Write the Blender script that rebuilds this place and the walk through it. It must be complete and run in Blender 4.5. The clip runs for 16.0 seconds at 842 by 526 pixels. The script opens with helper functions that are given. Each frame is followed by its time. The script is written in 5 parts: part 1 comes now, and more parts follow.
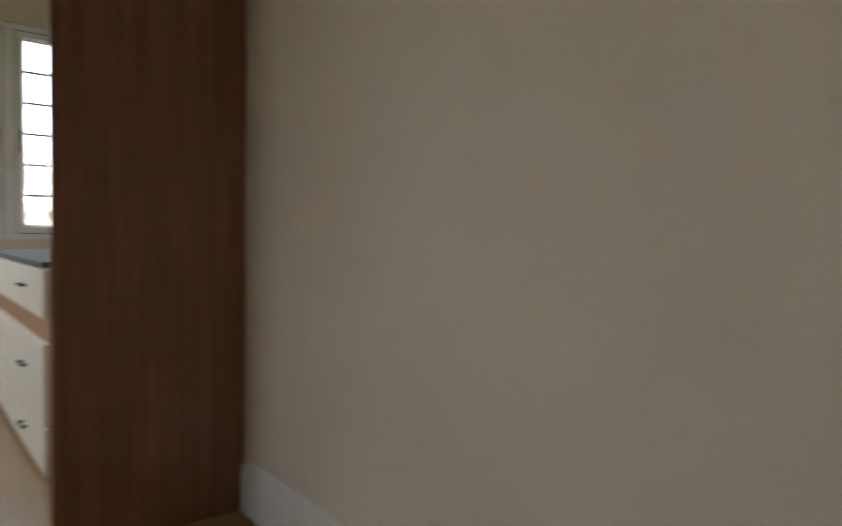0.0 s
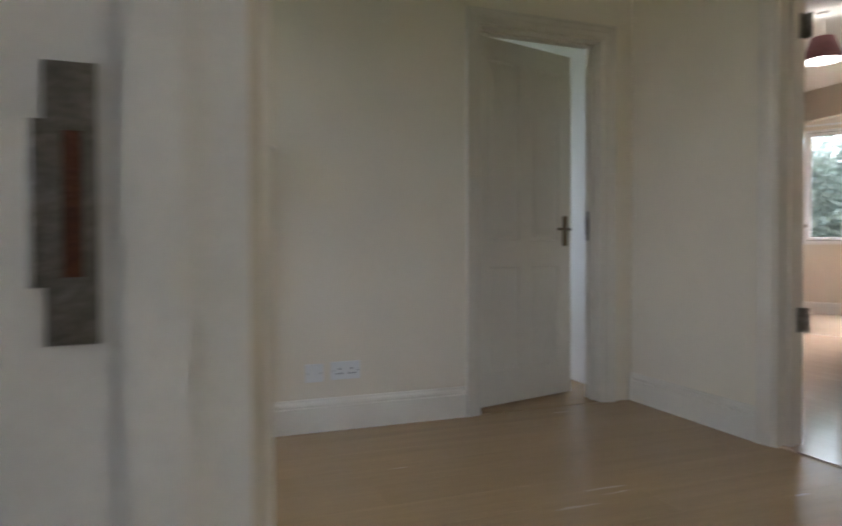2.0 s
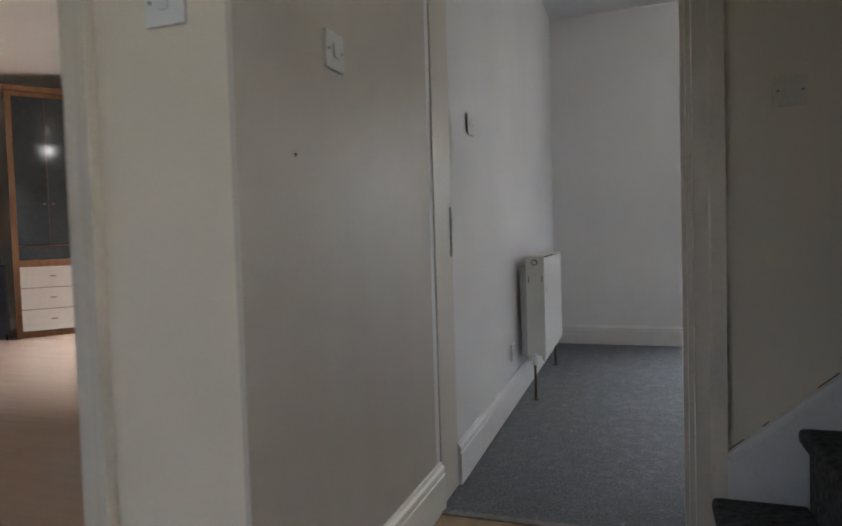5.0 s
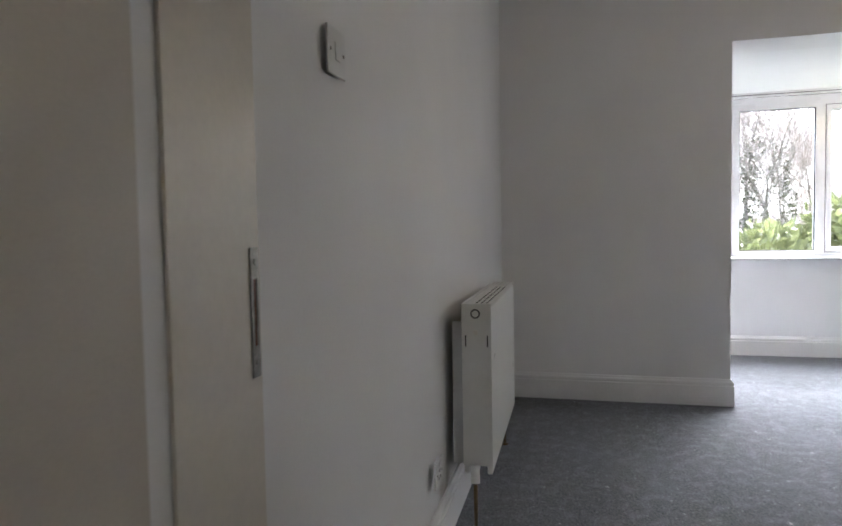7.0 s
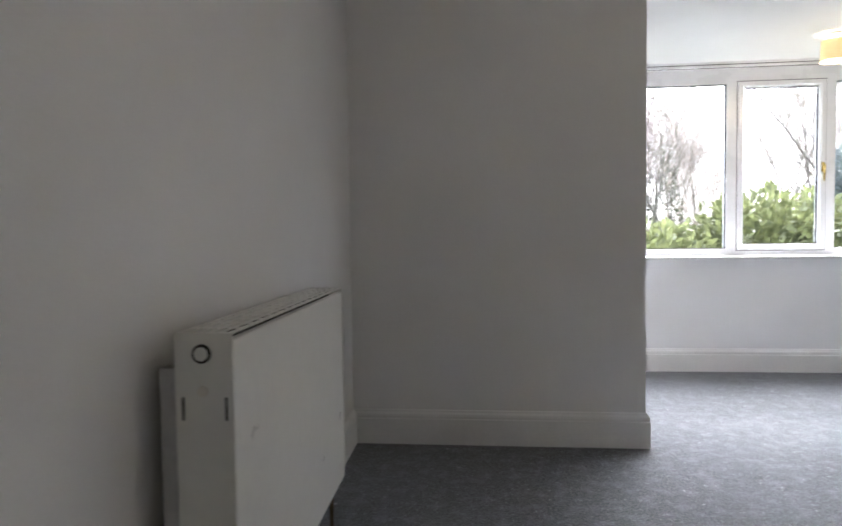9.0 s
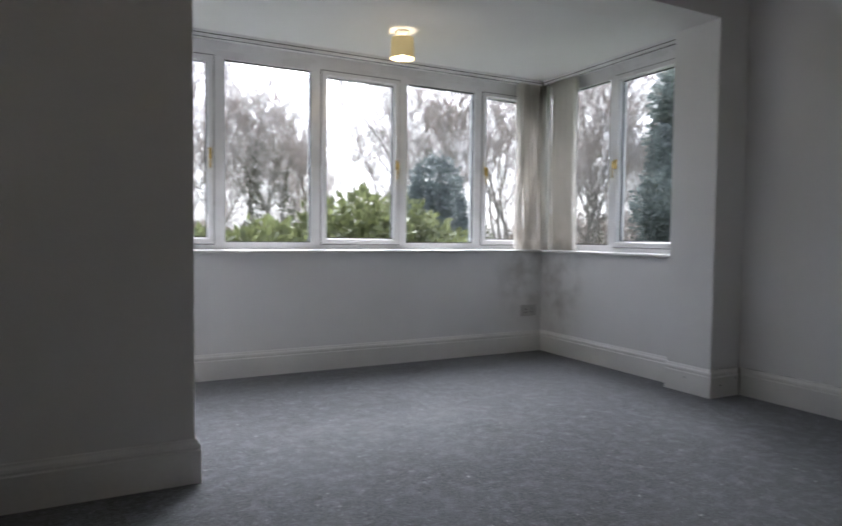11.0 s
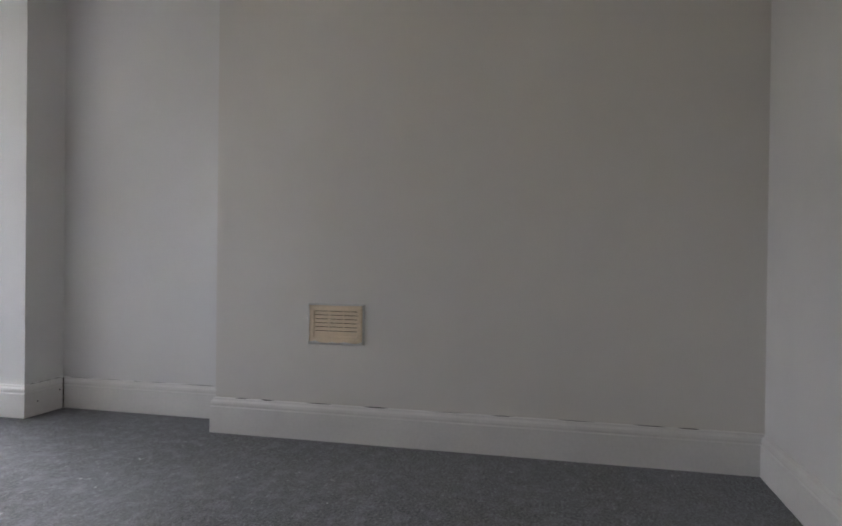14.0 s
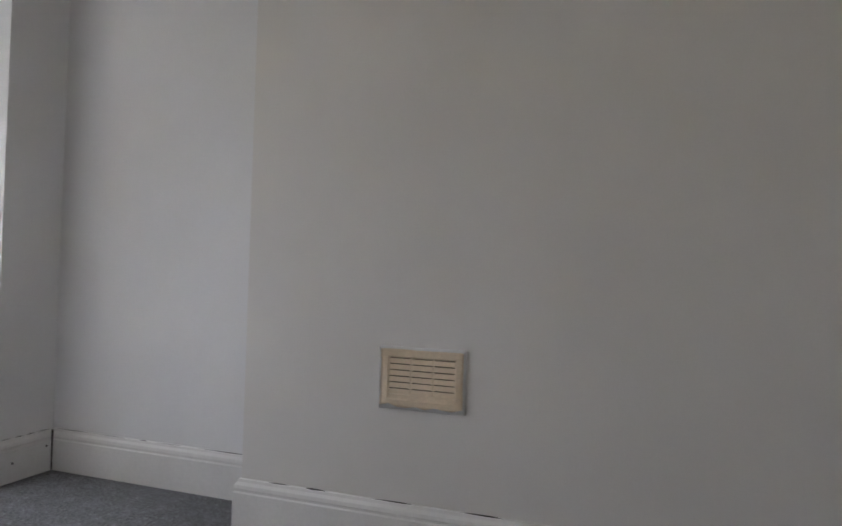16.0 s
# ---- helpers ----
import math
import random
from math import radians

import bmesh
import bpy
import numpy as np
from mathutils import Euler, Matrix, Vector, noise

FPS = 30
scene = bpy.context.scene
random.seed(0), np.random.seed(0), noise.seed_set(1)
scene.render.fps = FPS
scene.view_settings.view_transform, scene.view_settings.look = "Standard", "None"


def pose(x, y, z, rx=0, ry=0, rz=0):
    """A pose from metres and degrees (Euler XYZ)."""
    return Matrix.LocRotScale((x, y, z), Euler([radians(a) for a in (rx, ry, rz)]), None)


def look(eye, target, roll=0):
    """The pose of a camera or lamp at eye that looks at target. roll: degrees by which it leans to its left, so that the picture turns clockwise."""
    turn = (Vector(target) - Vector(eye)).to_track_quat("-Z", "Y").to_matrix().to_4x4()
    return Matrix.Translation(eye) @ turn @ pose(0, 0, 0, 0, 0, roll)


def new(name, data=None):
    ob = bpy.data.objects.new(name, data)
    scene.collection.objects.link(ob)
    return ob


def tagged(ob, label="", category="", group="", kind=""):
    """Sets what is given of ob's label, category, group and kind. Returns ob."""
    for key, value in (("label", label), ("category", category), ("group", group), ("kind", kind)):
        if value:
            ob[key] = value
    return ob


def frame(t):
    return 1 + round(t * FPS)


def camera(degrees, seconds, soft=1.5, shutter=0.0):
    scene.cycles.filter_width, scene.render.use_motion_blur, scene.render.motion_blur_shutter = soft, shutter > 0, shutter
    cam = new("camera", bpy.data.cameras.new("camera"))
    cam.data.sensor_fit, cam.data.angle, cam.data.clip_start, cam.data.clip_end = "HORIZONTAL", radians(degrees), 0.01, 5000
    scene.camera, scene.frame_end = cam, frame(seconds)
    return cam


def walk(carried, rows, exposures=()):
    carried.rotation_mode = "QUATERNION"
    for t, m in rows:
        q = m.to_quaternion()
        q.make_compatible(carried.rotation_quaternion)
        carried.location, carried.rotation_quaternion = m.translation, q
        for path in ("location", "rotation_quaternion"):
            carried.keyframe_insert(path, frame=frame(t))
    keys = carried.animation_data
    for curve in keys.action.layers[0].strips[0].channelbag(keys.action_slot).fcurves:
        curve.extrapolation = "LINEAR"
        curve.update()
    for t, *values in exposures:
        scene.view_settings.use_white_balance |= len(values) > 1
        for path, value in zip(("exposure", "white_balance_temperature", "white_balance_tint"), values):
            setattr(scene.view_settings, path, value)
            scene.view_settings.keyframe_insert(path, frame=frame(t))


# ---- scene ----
LENS = 67.49
PATH = [
    (0, (1.100, -3.110, 0.860), (-0.186, -4.642, 0.780), 1.0),
    (0.3, (1.060, -3.030, 0.860), (-0.548, -4.220, 0.780), 1.0),
    (0.65, (1.005, -2.905, 0.860), (-0.849, -3.654, 0.780), 1.0),
    (1, (0.957, -2.765, 0.860), (-1.019, -3.074, 0.780), 1.0),
    (1.2, (0.956, -2.664, 0.851), (-1.156, -2.827, 0.796), 0.7),
    (1.5, (0.899, -2.581, 0.856), (-1.213, -2.385, 0.816), -0.3),
    (2, (0.795, -2.419, 0.878), (-1.194, -1.688, 0.834), -0.2),
    (2.5, (0.774, -2.213, 0.918), (-0.901, -0.914, 0.852), -0.7),
    (3, (0.770, -1.994, 0.922), (-0.649, -0.420, 0.856), -0.7),
    (3.5, (0.729, -1.790, 0.948), (-0.467, -0.043, 0.867), -1.0),
    (4, (0.696, -1.540, 0.959), (-0.281, 0.339, 0.869), -1.2),
    (4.5, (0.690, -1.311, 0.922), (-0.126, 0.643, 0.831), -1.1),
    (5, (0.683, -0.956, 0.940), (-0.028, 1.040, 0.855), -1.7),
    (7.5, (0.426, 0.814, 1.076), (-0.084, 2.869, 0.973), -0.9),
    (8, (0.441, 1.110, 1.064), (-0.039, 3.173, 0.970), -1.0),
    (10.5, (0.880, 2.092, 0.868), (1.511, 4.115, 0.788), 0.3),
    (11, (0.964, 2.144, 0.904), (1.946, 4.021, 0.813), 0.6),
    (11.5, (0.981, 2.126, 0.895), (2.343, 3.749, 0.815), 0.8),
    (12, (1.058, 2.072, 0.878), (2.668, 3.450, 0.808), 0.8),
    (12.5, (1.088, 2.046, 0.862), (2.892, 3.159, 0.806), 0.9),
    (13, (1.211, 1.993, 0.844), (3.124, 2.903, 0.801), 0.8),
    (13.5, (1.338, 1.951, 0.815), (3.356, 2.598, 0.783), 0.8),
    (14, (1.492, 1.939, 0.803), (3.558, 2.415, 0.790), 0.7),
    (14.5, (1.779, 2.000, 0.819), (3.850, 2.450, 0.808), 0.9),
    (15, (2.051, 2.056, 0.805), (4.103, 2.587, 0.831), 1.3),
    (15.5, (2.273, 2.252, 0.886), (4.326, 2.778, 0.852), 2.0),
    (16, (2.405, 2.350, 0.811), (4.411, 3.037, 0.848), 1.7),
]
EXPOSURES = [(0.0, 4.0, 6350, 10), (0.5, 4.0, 6200, 11), (1.0, 4.15, 6000, 12), (1.5, 3.95, 5800, 13), (2.0, 3.95, 5850, 13), (2.5, 4.05, 5800, 13), (3.0, 3.85, 5700, 13), (3.5, 3.6, 5600, 13), (4.5, 3.45, 5600, 14), (5.0, 3.7, 5600, 14), (7.5, 3.4, 5850, 16), (8.2, 3.5, 5900, 16), (10.3, 2.1, 5850, 15), (11.0, 1.8, 5850, 15), (12.5, 2.1, 6000, 16), (13.5, 2.65, 6050, 17), (14.0, 2.85, 6050, 17), (15.0, 3.1, 6050, 17), (16.0, 3.0, 6000, 17)]
SKY = 0.15
# watts of the unseen ceiling lamp added to brighten the carpeted room
ROOM_FILL = 1.0
cam = camera(LENS, 16.0, soft=1.7, shutter=0.3)
walk(cam, [(t, look(eye, target, roll)) for t, eye, target, roll in PATH], EXPOSURES)

# ---------------------------------------------------------------- light
world = bpy.data.worlds.new("sky")
scene.world = world
world.use_nodes = True
wn = world.node_tree
sky = wn.nodes.new("ShaderNodeTexSky")
sky.sky_type = "NISHITA"
sky.sun_disc = False
sky.sun_elevation = radians(38)
sky.sun_rotation = radians(25)
sky.air_density = 0.6
sky.dust_density = 4.0
sky.ozone_density = 0.4
wn.nodes["Background"].inputs["Strength"].default_value = SKY
grey = wn.nodes.new("ShaderNodeHueSaturation")  # an overcast sky is nearly colourless
grey.inputs["Saturation"].default_value = 0.3
wn.links.new(sky.outputs[0], grey.inputs["Color"])
# an overcast sky is about three times as bright overhead as at the horizon
way = wn.nodes.new("ShaderNodeTexCoord")
axes = wn.nodes.new("ShaderNodeSeparateXYZ")
wn.links.new(way.outputs["Generated"], axes.inputs[0])
rise = wn.nodes.new("ShaderNodeMapRange")
rise.inputs[1].default_value, rise.inputs[2].default_value = 0.0, 1.0
rise.inputs[3].default_value, rise.inputs[4].default_value = 0.5, 1.9
wn.links.new(axes.outputs[2], rise.inputs[0])
dome = wn.nodes.new("ShaderNodeVectorMath")
dome.operation = "SCALE"
wn.links.new(grey.outputs[0], dome.inputs[0])
wn.links.new(rise.outputs[0], dome.inputs["Scale"])
wn.links.new(dome.outputs[0], wn.nodes["Background"].inputs["Color"])
sun = new("sun", bpy.data.lights.new("sun", "SUN"))
sun.data.energy = 1.4
sun.data.angle = radians(40)
sun.data.color = (1.0, 0.97, 0.92)
sun.matrix_world = look((4, 9, 14), (2, 2, 0))


def bulb(name, x, y, z, watts, color, size):
    ob = new(name, bpy.data.lights.new(name, "POINT"))
    ob.data.energy, ob.data.color, ob.data.shadow_soft_size = watts, color, size
    ob.location = (x, y, z)
    return ob


# ---------------------------------------------------------------- materials
def material(name, color, rough=0.6, metal=0.0, vary=0.08, scale=6.0, grain=120.0, bump=0.02, spec=0.5,
             stretch=(1, 1, 1), dark=None, random_vary=0.0, coat=0.0):
    m = bpy.data.materials.new(name)
    m.use_nodes = True
    nt = m.node_tree
    b = nt.nodes["Principled BSDF"]
    b.inputs["Roughness"].default_value = rough
    b.inputs["Metallic"].default_value = metal
    b.inputs["Specular IOR Level"].default_value = spec
    b.inputs["Coat Weight"].default_value = coat
    tc = nt.nodes.new("ShaderNodeTexCoord")
    mp = nt.nodes.new("ShaderNodeMapping")
    mp.inputs["Scale"].default_value = stretch
    nt.links.new(tc.outputs["Object"], mp.inputs["Vector"])
    n1 = nt.nodes.new("ShaderNodeTexNoise")
    n1.inputs["Scale"].default_value = scale
    n1.inputs["Detail"].default_value = 6.0
    n2 = nt.nodes.new("ShaderNodeTexNoise")
    n2.inputs["Scale"].default_value = grain
    n2.inputs["Detail"].default_value = 4.0
    for n in (n1, n2):
        nt.links.new(mp.outputs[0], n.inputs["Vector"])
    ramp = nt.nodes.new("ShaderNodeValToRGB")
    c = Vector(color)
    lo = Vector(dark) if dark else c * (1 - vary)
    hi = c * (1 + vary * 0.6)
    ramp.color_ramp.elements[0].position, ramp.color_ramp.elements[0].color = 0.3, (*lo, 1)
    ramp.color_ramp.elements[1].position, ramp.color_ramp.elements[1].color = 0.7, (*[min(0.95, v) for v in hi], 1)
    nt.links.new(n1.outputs["Fac"], ramp.inputs["Fac"])
    mixn = nt.nodes.new("ShaderNodeMix")
    mixn.data_type, mixn.blend_type = "RGBA", "MULTIPLY"
    mixn.inputs["Factor"].default_value = min(1.0, vary * 2.5)
    nt.links.new(ramp.outputs[0], mixn.inputs[6])
    nt.links.new(n2.outputs["Fac"], mixn.inputs[7])
    out = mixn.outputs[2]
    if random_vary:
        oi = nt.nodes.new("ShaderNodeObjectInfo")
        mr = nt.nodes.new("ShaderNodeMapRange")
        mr.inputs[3].default_value, mr.inputs[4].default_value = 1 - random_vary, 1 + random_vary
        nt.links.new(oi.outputs["Random"], mr.inputs[0])
        hs = nt.nodes.new("ShaderNodeHueSaturation")
        nt.links.new(mr.outputs[0], hs.inputs["Value"])
        nt.links.new(out, hs.inputs["Color"])
        out = hs.outputs[0]
    nt.links.new(out, b.inputs["Base Color"])
    if bump:
        bp = nt.nodes.new("ShaderNodeBump")
        bp.inputs["Strength"].default_value = bump * 8
        bp.inputs["Distance"].default_value = 0.004
        ad = nt.nodes.new("ShaderNodeMath")
        nt.links.new(n1.outputs["Fac"], ad.inputs[0])
        nt.links.new(n2.outputs["Fac"], ad.inputs[1])
        nt.links.new(ad.outputs[0], bp.inputs["Height"])
        nt.links.new(bp.outputs[0], b.inputs["Normal"])
    rr = nt.nodes.new("ShaderNodeMapRange")
    rr.inputs[3].default_value, rr.inputs[4].default_value = max(0.02, rough - 0.06), min(1, rough + 0.06)
    nt.links.new(n1.outputs["Fac"], rr.inputs[0])
    nt.links.new(rr.outputs[0], b.inputs["Roughness"])
    return m


def stain(m, centre, radii, color, strength, scale=9.0, low=0.45, width=0.25):
    """Adds a blotchy stain round a place of the world to a wall paint."""
    nt = m.node_tree
    b = nt.nodes["Principled BSDF"]
    src = b.inputs["Base Color"].links[0].from_socket
    tc = nt.nodes.new("ShaderNodeTexCoord")
    mp = nt.nodes.new("ShaderNodeMapping")
    mp.vector_type = "TEXTURE"
    mp.inputs["Location"].default_value = centre
    mp.inputs["Scale"].default_value = radii
    nt.links.new(tc.outputs["Object"], mp.inputs["Vector"])
    ln = nt.nodes.new("ShaderNodeVectorMath")
    ln.operation = "LENGTH"
    nt.links.new(mp.outputs[0], ln.inputs[0])
    fall = nt.nodes.new("ShaderNodeMapRange")
    fall.inputs[1].default_value, fall.inputs[2].default_value = 1.0, 0.3
    nt.links.new(ln.outputs["Value"], fall.inputs[0])
    n = nt.nodes.new("ShaderNodeTexNoise")
    n.inputs["Scale"].default_value = scale
    n.inputs["Detail"].default_value = 8.0
    nt.links.new(tc.outputs["Object"], n.inputs["Vector"])
    cut = nt.nodes.new("ShaderNodeMapRange")
    cut.inputs[1].default_value, cut.inputs[2].default_value = low, low + width
    nt.links.new(n.outputs["Fac"], cut.inputs[0])
    mul = nt.nodes.new("ShaderNodeMath")
    mul.operation = "MULTIPLY"
    nt.links.new(fall.outputs[0], mul.inputs[0])
    nt.links.new(cut.outputs[0], mul.inputs[1])
    amt = nt.nodes.new("ShaderNodeMath")
    amt.operation = "MULTIPLY"
    amt.inputs[1].default_value = strength
    nt.links.new(mul.outputs[0], amt.inputs[0])
    mix = nt.nodes.new("ShaderNodeMix")
    mix.data_type = "RGBA"
    mix.inputs[7].default_value = (*color, 1)
    nt.links.new(amt.outputs[0], mix.inputs["Factor"])
    nt.links.new(src, mix.inputs[6])
    nt.links.new(mix.outputs[2], b.inputs["Base Color"])


CREAM = material("cream_emulsion", (0.77, 0.695, 0.565), 0.55, vary=0.04, scale=2.2, grain=260, bump=0.006)
STARTC = material("magnolia_emulsion", (0.73, 0.65, 0.55), 0.55, vary=0.05, scale=1.8, grain=260, bump=0.006)
BEDC = material("peach_emulsion", (0.7, 0.64, 0.55), 0.55, vary=0.04, scale=2.2, grain=260, bump=0.006)
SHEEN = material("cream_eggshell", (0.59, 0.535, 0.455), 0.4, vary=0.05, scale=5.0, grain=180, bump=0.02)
WARMW = material("warm_white_emulsion", (0.76, 0.738, 0.7), 0.6, vary=0.04, scale=1.8, grain=220, bump=0.008)
WHITE = material("white_emulsion", (0.8, 0.79, 0.775), 0.6, vary=0.04, scale=1.8, grain=220, bump=0.008)
BAYW = material("white_bay_emulsion", (0.815, 0.812, 0.81), 0.6, vary=0.04, scale=1.8, grain=220, bump=0.008)
stain(BAYW, (4.0, 6.15, 0.62), (0.34, 0.25, 0.42), (0.24, 0.22, 0.2), 0.5, 7.0, 0.43)
stain(BAYW, (4.145, 5.95, 0.55), (0.2, 0.34, 0.5), (0.24, 0.22, 0.2), 0.5, 6.0, 0.43)
CEIL = material("ceiling_emulsion", (0.8, 0.8, 0.79), 0.75, vary=0.03, scale=2.0, grain=160, bump=0.01)
HALLSK = material("cream_gloss_paint", (0.76, 0.71, 0.615), 0.4, vary=0.05, scale=4.0, grain=90, bump=0.01)
GLOSS = material("white_gloss_paint", (0.78, 0.77, 0.75), 0.42, vary=0.05, scale=4.0, grain=90, bump=0.01)
IVORY = material("aged_ivory_gloss", (0.69, 0.635, 0.54), 0.33, vary=0.05, scale=4.0, grain=90, bump=0.01)
DOORP = material("door_paint", (0.73, 0.68, 0.585), 0.36, vary=0.04, scale=3.0, grain=80, bump=0.008, stretch=(1, 1, 0.15))
LAM = material("maple_laminate", (0.39, 0.258, 0.125), 0.25, vary=0.07, scale=3, grain=26, bump=0.0015, stretch=(7, 0.5, 1), random_vary=0.04)
LAMB = material("beech_laminate", (0.52, 0.37, 0.26), 0.11, vary=0.06, scale=3, grain=26, bump=0.0015, stretch=(0.5, 7, 1), random_vary=0.03)
UPVC = material("white_upvc", (0.8, 0.8, 0.81), 0.28, vary=0.03, scale=3, grain=40, bump=0.002)
RADM = material("radiator_enamel", (0.8, 0.79, 0.74), 0.3, vary=0.03, scale=3, grain=40, bump=0.002)
PLATE = material("white_plastic", (0.72, 0.715, 0.7), 0.3, vary=0.02, scale=10, grain=60, bump=0.0)
VENTM = material("yellowed_plastic", (0.86, 0.71, 0.52), 0.45, vary=0.09, scale=14, grain=140, bump=0.006)
GAPGREY = material("sash_gap_grey", (0.16, 0.16, 0.165), 0.7, vary=0.1, scale=20, grain=80, bump=0.0)
SLOTBROWN = material("slot_shade_brown", (0.1, 0.07, 0.045), 0.9, vary=0.3, scale=30, grain=200, bump=0.01)
# grey of the radiator brackets; also greys the bay socket for shade
GREYP = material("bracket_and_shade_grey", (0.55, 0.545, 0.54), 0.4, vary=0.06, scale=10, grain=60, bump=0.0)
STEEL = material("worn_steel", (0.42, 0.4, 0.36), 0.38, 1.0, vary=0.3, scale=40, grain=300, bump=0.01)
CHROME = material("chrome", (0.75, 0.75, 0.75), 0.12, 1.0, vary=0.04, scale=20, grain=80, bump=0.0)
BRASS = material("brass", (0.62, 0.44, 0.14), 0.25, 1.0, vary=0.1, scale=30, grain=200, bump=0.004)
BRONZE = material("dark_bronze", (0.2, 0.14, 0.08), 0.35, 1.0, vary=0.2, scale=30, grain=200, bump=0.004)
DARK = material("black_recess", (0.025, 0.022, 0.02), 0.7, vary=0.2, scale=30, grain=100, bump=0.01)
RUST = material("raw_timber_slot", (0.22, 0.08, 0.035), 0.85, vary=0.4, scale=60, grain=300, bump=0.05)
WOOD = material("beech_veneer", (0.46, 0.22, 0.09), 0.38, vary=0.2, scale=4, grain=50, bump=0.005, stretch=(6, 6, 0.4))
WARD = material("mahogany_veneer", (0.42, 0.175, 0.095), 0.36, vary=0.28, scale=5, grain=70, bump=0.005, stretch=(8, 8, 0.35))
CREAMD = material("cream_drawer_front", (0.78, 0.74, 0.66), 0.35, vary=0.03, scale=5, grain=60, bump=0.002)
SHADEB = material("mulberry_fabric", (0.34, 0.16, 0.18), 0.85, vary=0.12, scale=20, grain=500, bump=0.02)
CASE = material("suitcase_nylon", (0.03, 0.032, 0.036), 0.55, vary=0.2, scale=12, grain=300, bump=0.03)
LINEN = material("white_linen", (0.74, 0.72, 0.7), 0.8, vary=0.05, scale=8, grain=300, bump=0.03)
GROUND = material("damp_lawn", (0.07, 0.1, 0.035), 0.9, vary=0.4, scale=1.5, grain=40, bump=0.1)
BARK = material("grey_bark", (0.5, 0.445, 0.39), 0.9, vary=0.25, scale=6, grain=60, bump=0.08, stretch=(1, 1, 0.3))
# twig colours lightened for the look of haze, the far ones most
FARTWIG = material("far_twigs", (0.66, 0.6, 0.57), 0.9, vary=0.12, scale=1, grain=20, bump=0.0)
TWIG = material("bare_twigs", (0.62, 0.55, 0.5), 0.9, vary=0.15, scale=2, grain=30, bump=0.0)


def leafy(name, color, rough, vary=0.45, grain=20, share=0.4):
    """A thin leaf or cloth that lets some light through."""
    m = material(name, color, rough, vary=vary, scale=3, grain=grain, bump=0.0)
    nt = m.node_tree
    b = nt.nodes["Principled BSDF"]
    tr = nt.nodes.new("ShaderNodeBsdfTranslucent")
    nt.links.new(b.inputs["Base Color"].links[0].from_socket, tr.inputs[0])
    mx = nt.nodes.new("ShaderNodeMixShader")
    mx.inputs[0].default_value = share
    nt.links.new(b.outputs[0], mx.inputs[1])
    nt.links.new(tr.outputs[0], mx.inputs[2])
    nt.links.new(mx.outputs[0], nt.nodes["Material Output"].inputs[0])
    return m


BLIND = leafy("blind_fabric", (0.87, 0.85, 0.81), 0.85, 0.06, 400, 0.6)
stain(BLIND, (4.05, 6.2, 0.82), (0.5, 0.5, 0.3), (0.3, 0.24, 0.16), 0.8, 12.0, 0.42)
LEAF = leafy("laurel_leaf", (0.38, 0.42, 0.18), 0.4)
LEAFD = leafy("conifer_foliage", (0.36, 0.42, 0.39), 0.6)
# foliage paled and blued: distance haze put into the leaf colour
HAZE = leafy("hazed_conifer_foliage", (0.66, 0.74, 0.73), 0.6)
IVY = leafy("ivy_leaf", (0.3, 0.32, 0.2), 0.5)
HEDGE = leafy("hedge_foliage", (0.52, 0.6, 0.52), 0.5)
RENDERW = material("brick_outside", (0.3, 0.17, 0.12), 0.85, vary=0.25, scale=8, grain=90, bump=0.05)


def carpet_material():
    m = material("grey_carpet", (0.295, 0.305, 0.33), 0.95, vary=0.7, scale=110, grain=420, bump=0.06, spec=0.15)
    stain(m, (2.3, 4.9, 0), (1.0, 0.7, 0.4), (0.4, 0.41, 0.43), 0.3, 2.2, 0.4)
    stain(m, (2.1, 3.5, 0), (4.5, 4.5, 0.6), (0.07, 0.07, 0.072), 0.6, 24.0, 0.64, 0.06)
    stain(m, (2.1, 3.5, 0), (4.5, 4.5, 0.6), (0.42, 0.43, 0.45), 0.45, 60.0, 0.58, 0.1)
    stain(m, (2.1, 3.5, 0), (4.5, 4.5, 0.6), (0.14, 0.145, 0.155), 0.5, 75.0, 0.57, 0.08)
    stain(m, (2.1, 3.5, 0), (4.5, 4.5, 0.6), (0.2, 0.21, 0.23), 0.4, 1.6, 0.45)
    stain(m, (2.1, 3.5, 0), (4.5, 4.5, 0.6), (0.36, 0.375, 0.41), 0.25, 17.0, 0.47, 0.2)
    stain(m, (2.1, 3.5, 0), (4.5, 4.5, 0.6), (0.62, 0.62, 0.62), 0.7, 34.0, 0.695, 0.02)
    m.node_tree.nodes["Principled BSDF"].inputs["Sheen Weight"].default_value = 0.15
    m.node_tree.nodes["Principled BSDF"].inputs["Sheen Roughness"].default_value = 0.5
    return m


CARPET = carpet_material()
STAIRC = material("charcoal_stair_carpet", (0.27, 0.265, 0.26), 0.95, vary=0.5, scale=60, grain=500, bump=0.15, spec=0.1)


def bed_material():
    m = material("brown_woven_throw", (0.52, 0.37, 0.32), 0.9, vary=0.6, scale=26, grain=160, bump=0.08, stretch=(1, 1, 3))
    return m


THROW = bed_material()


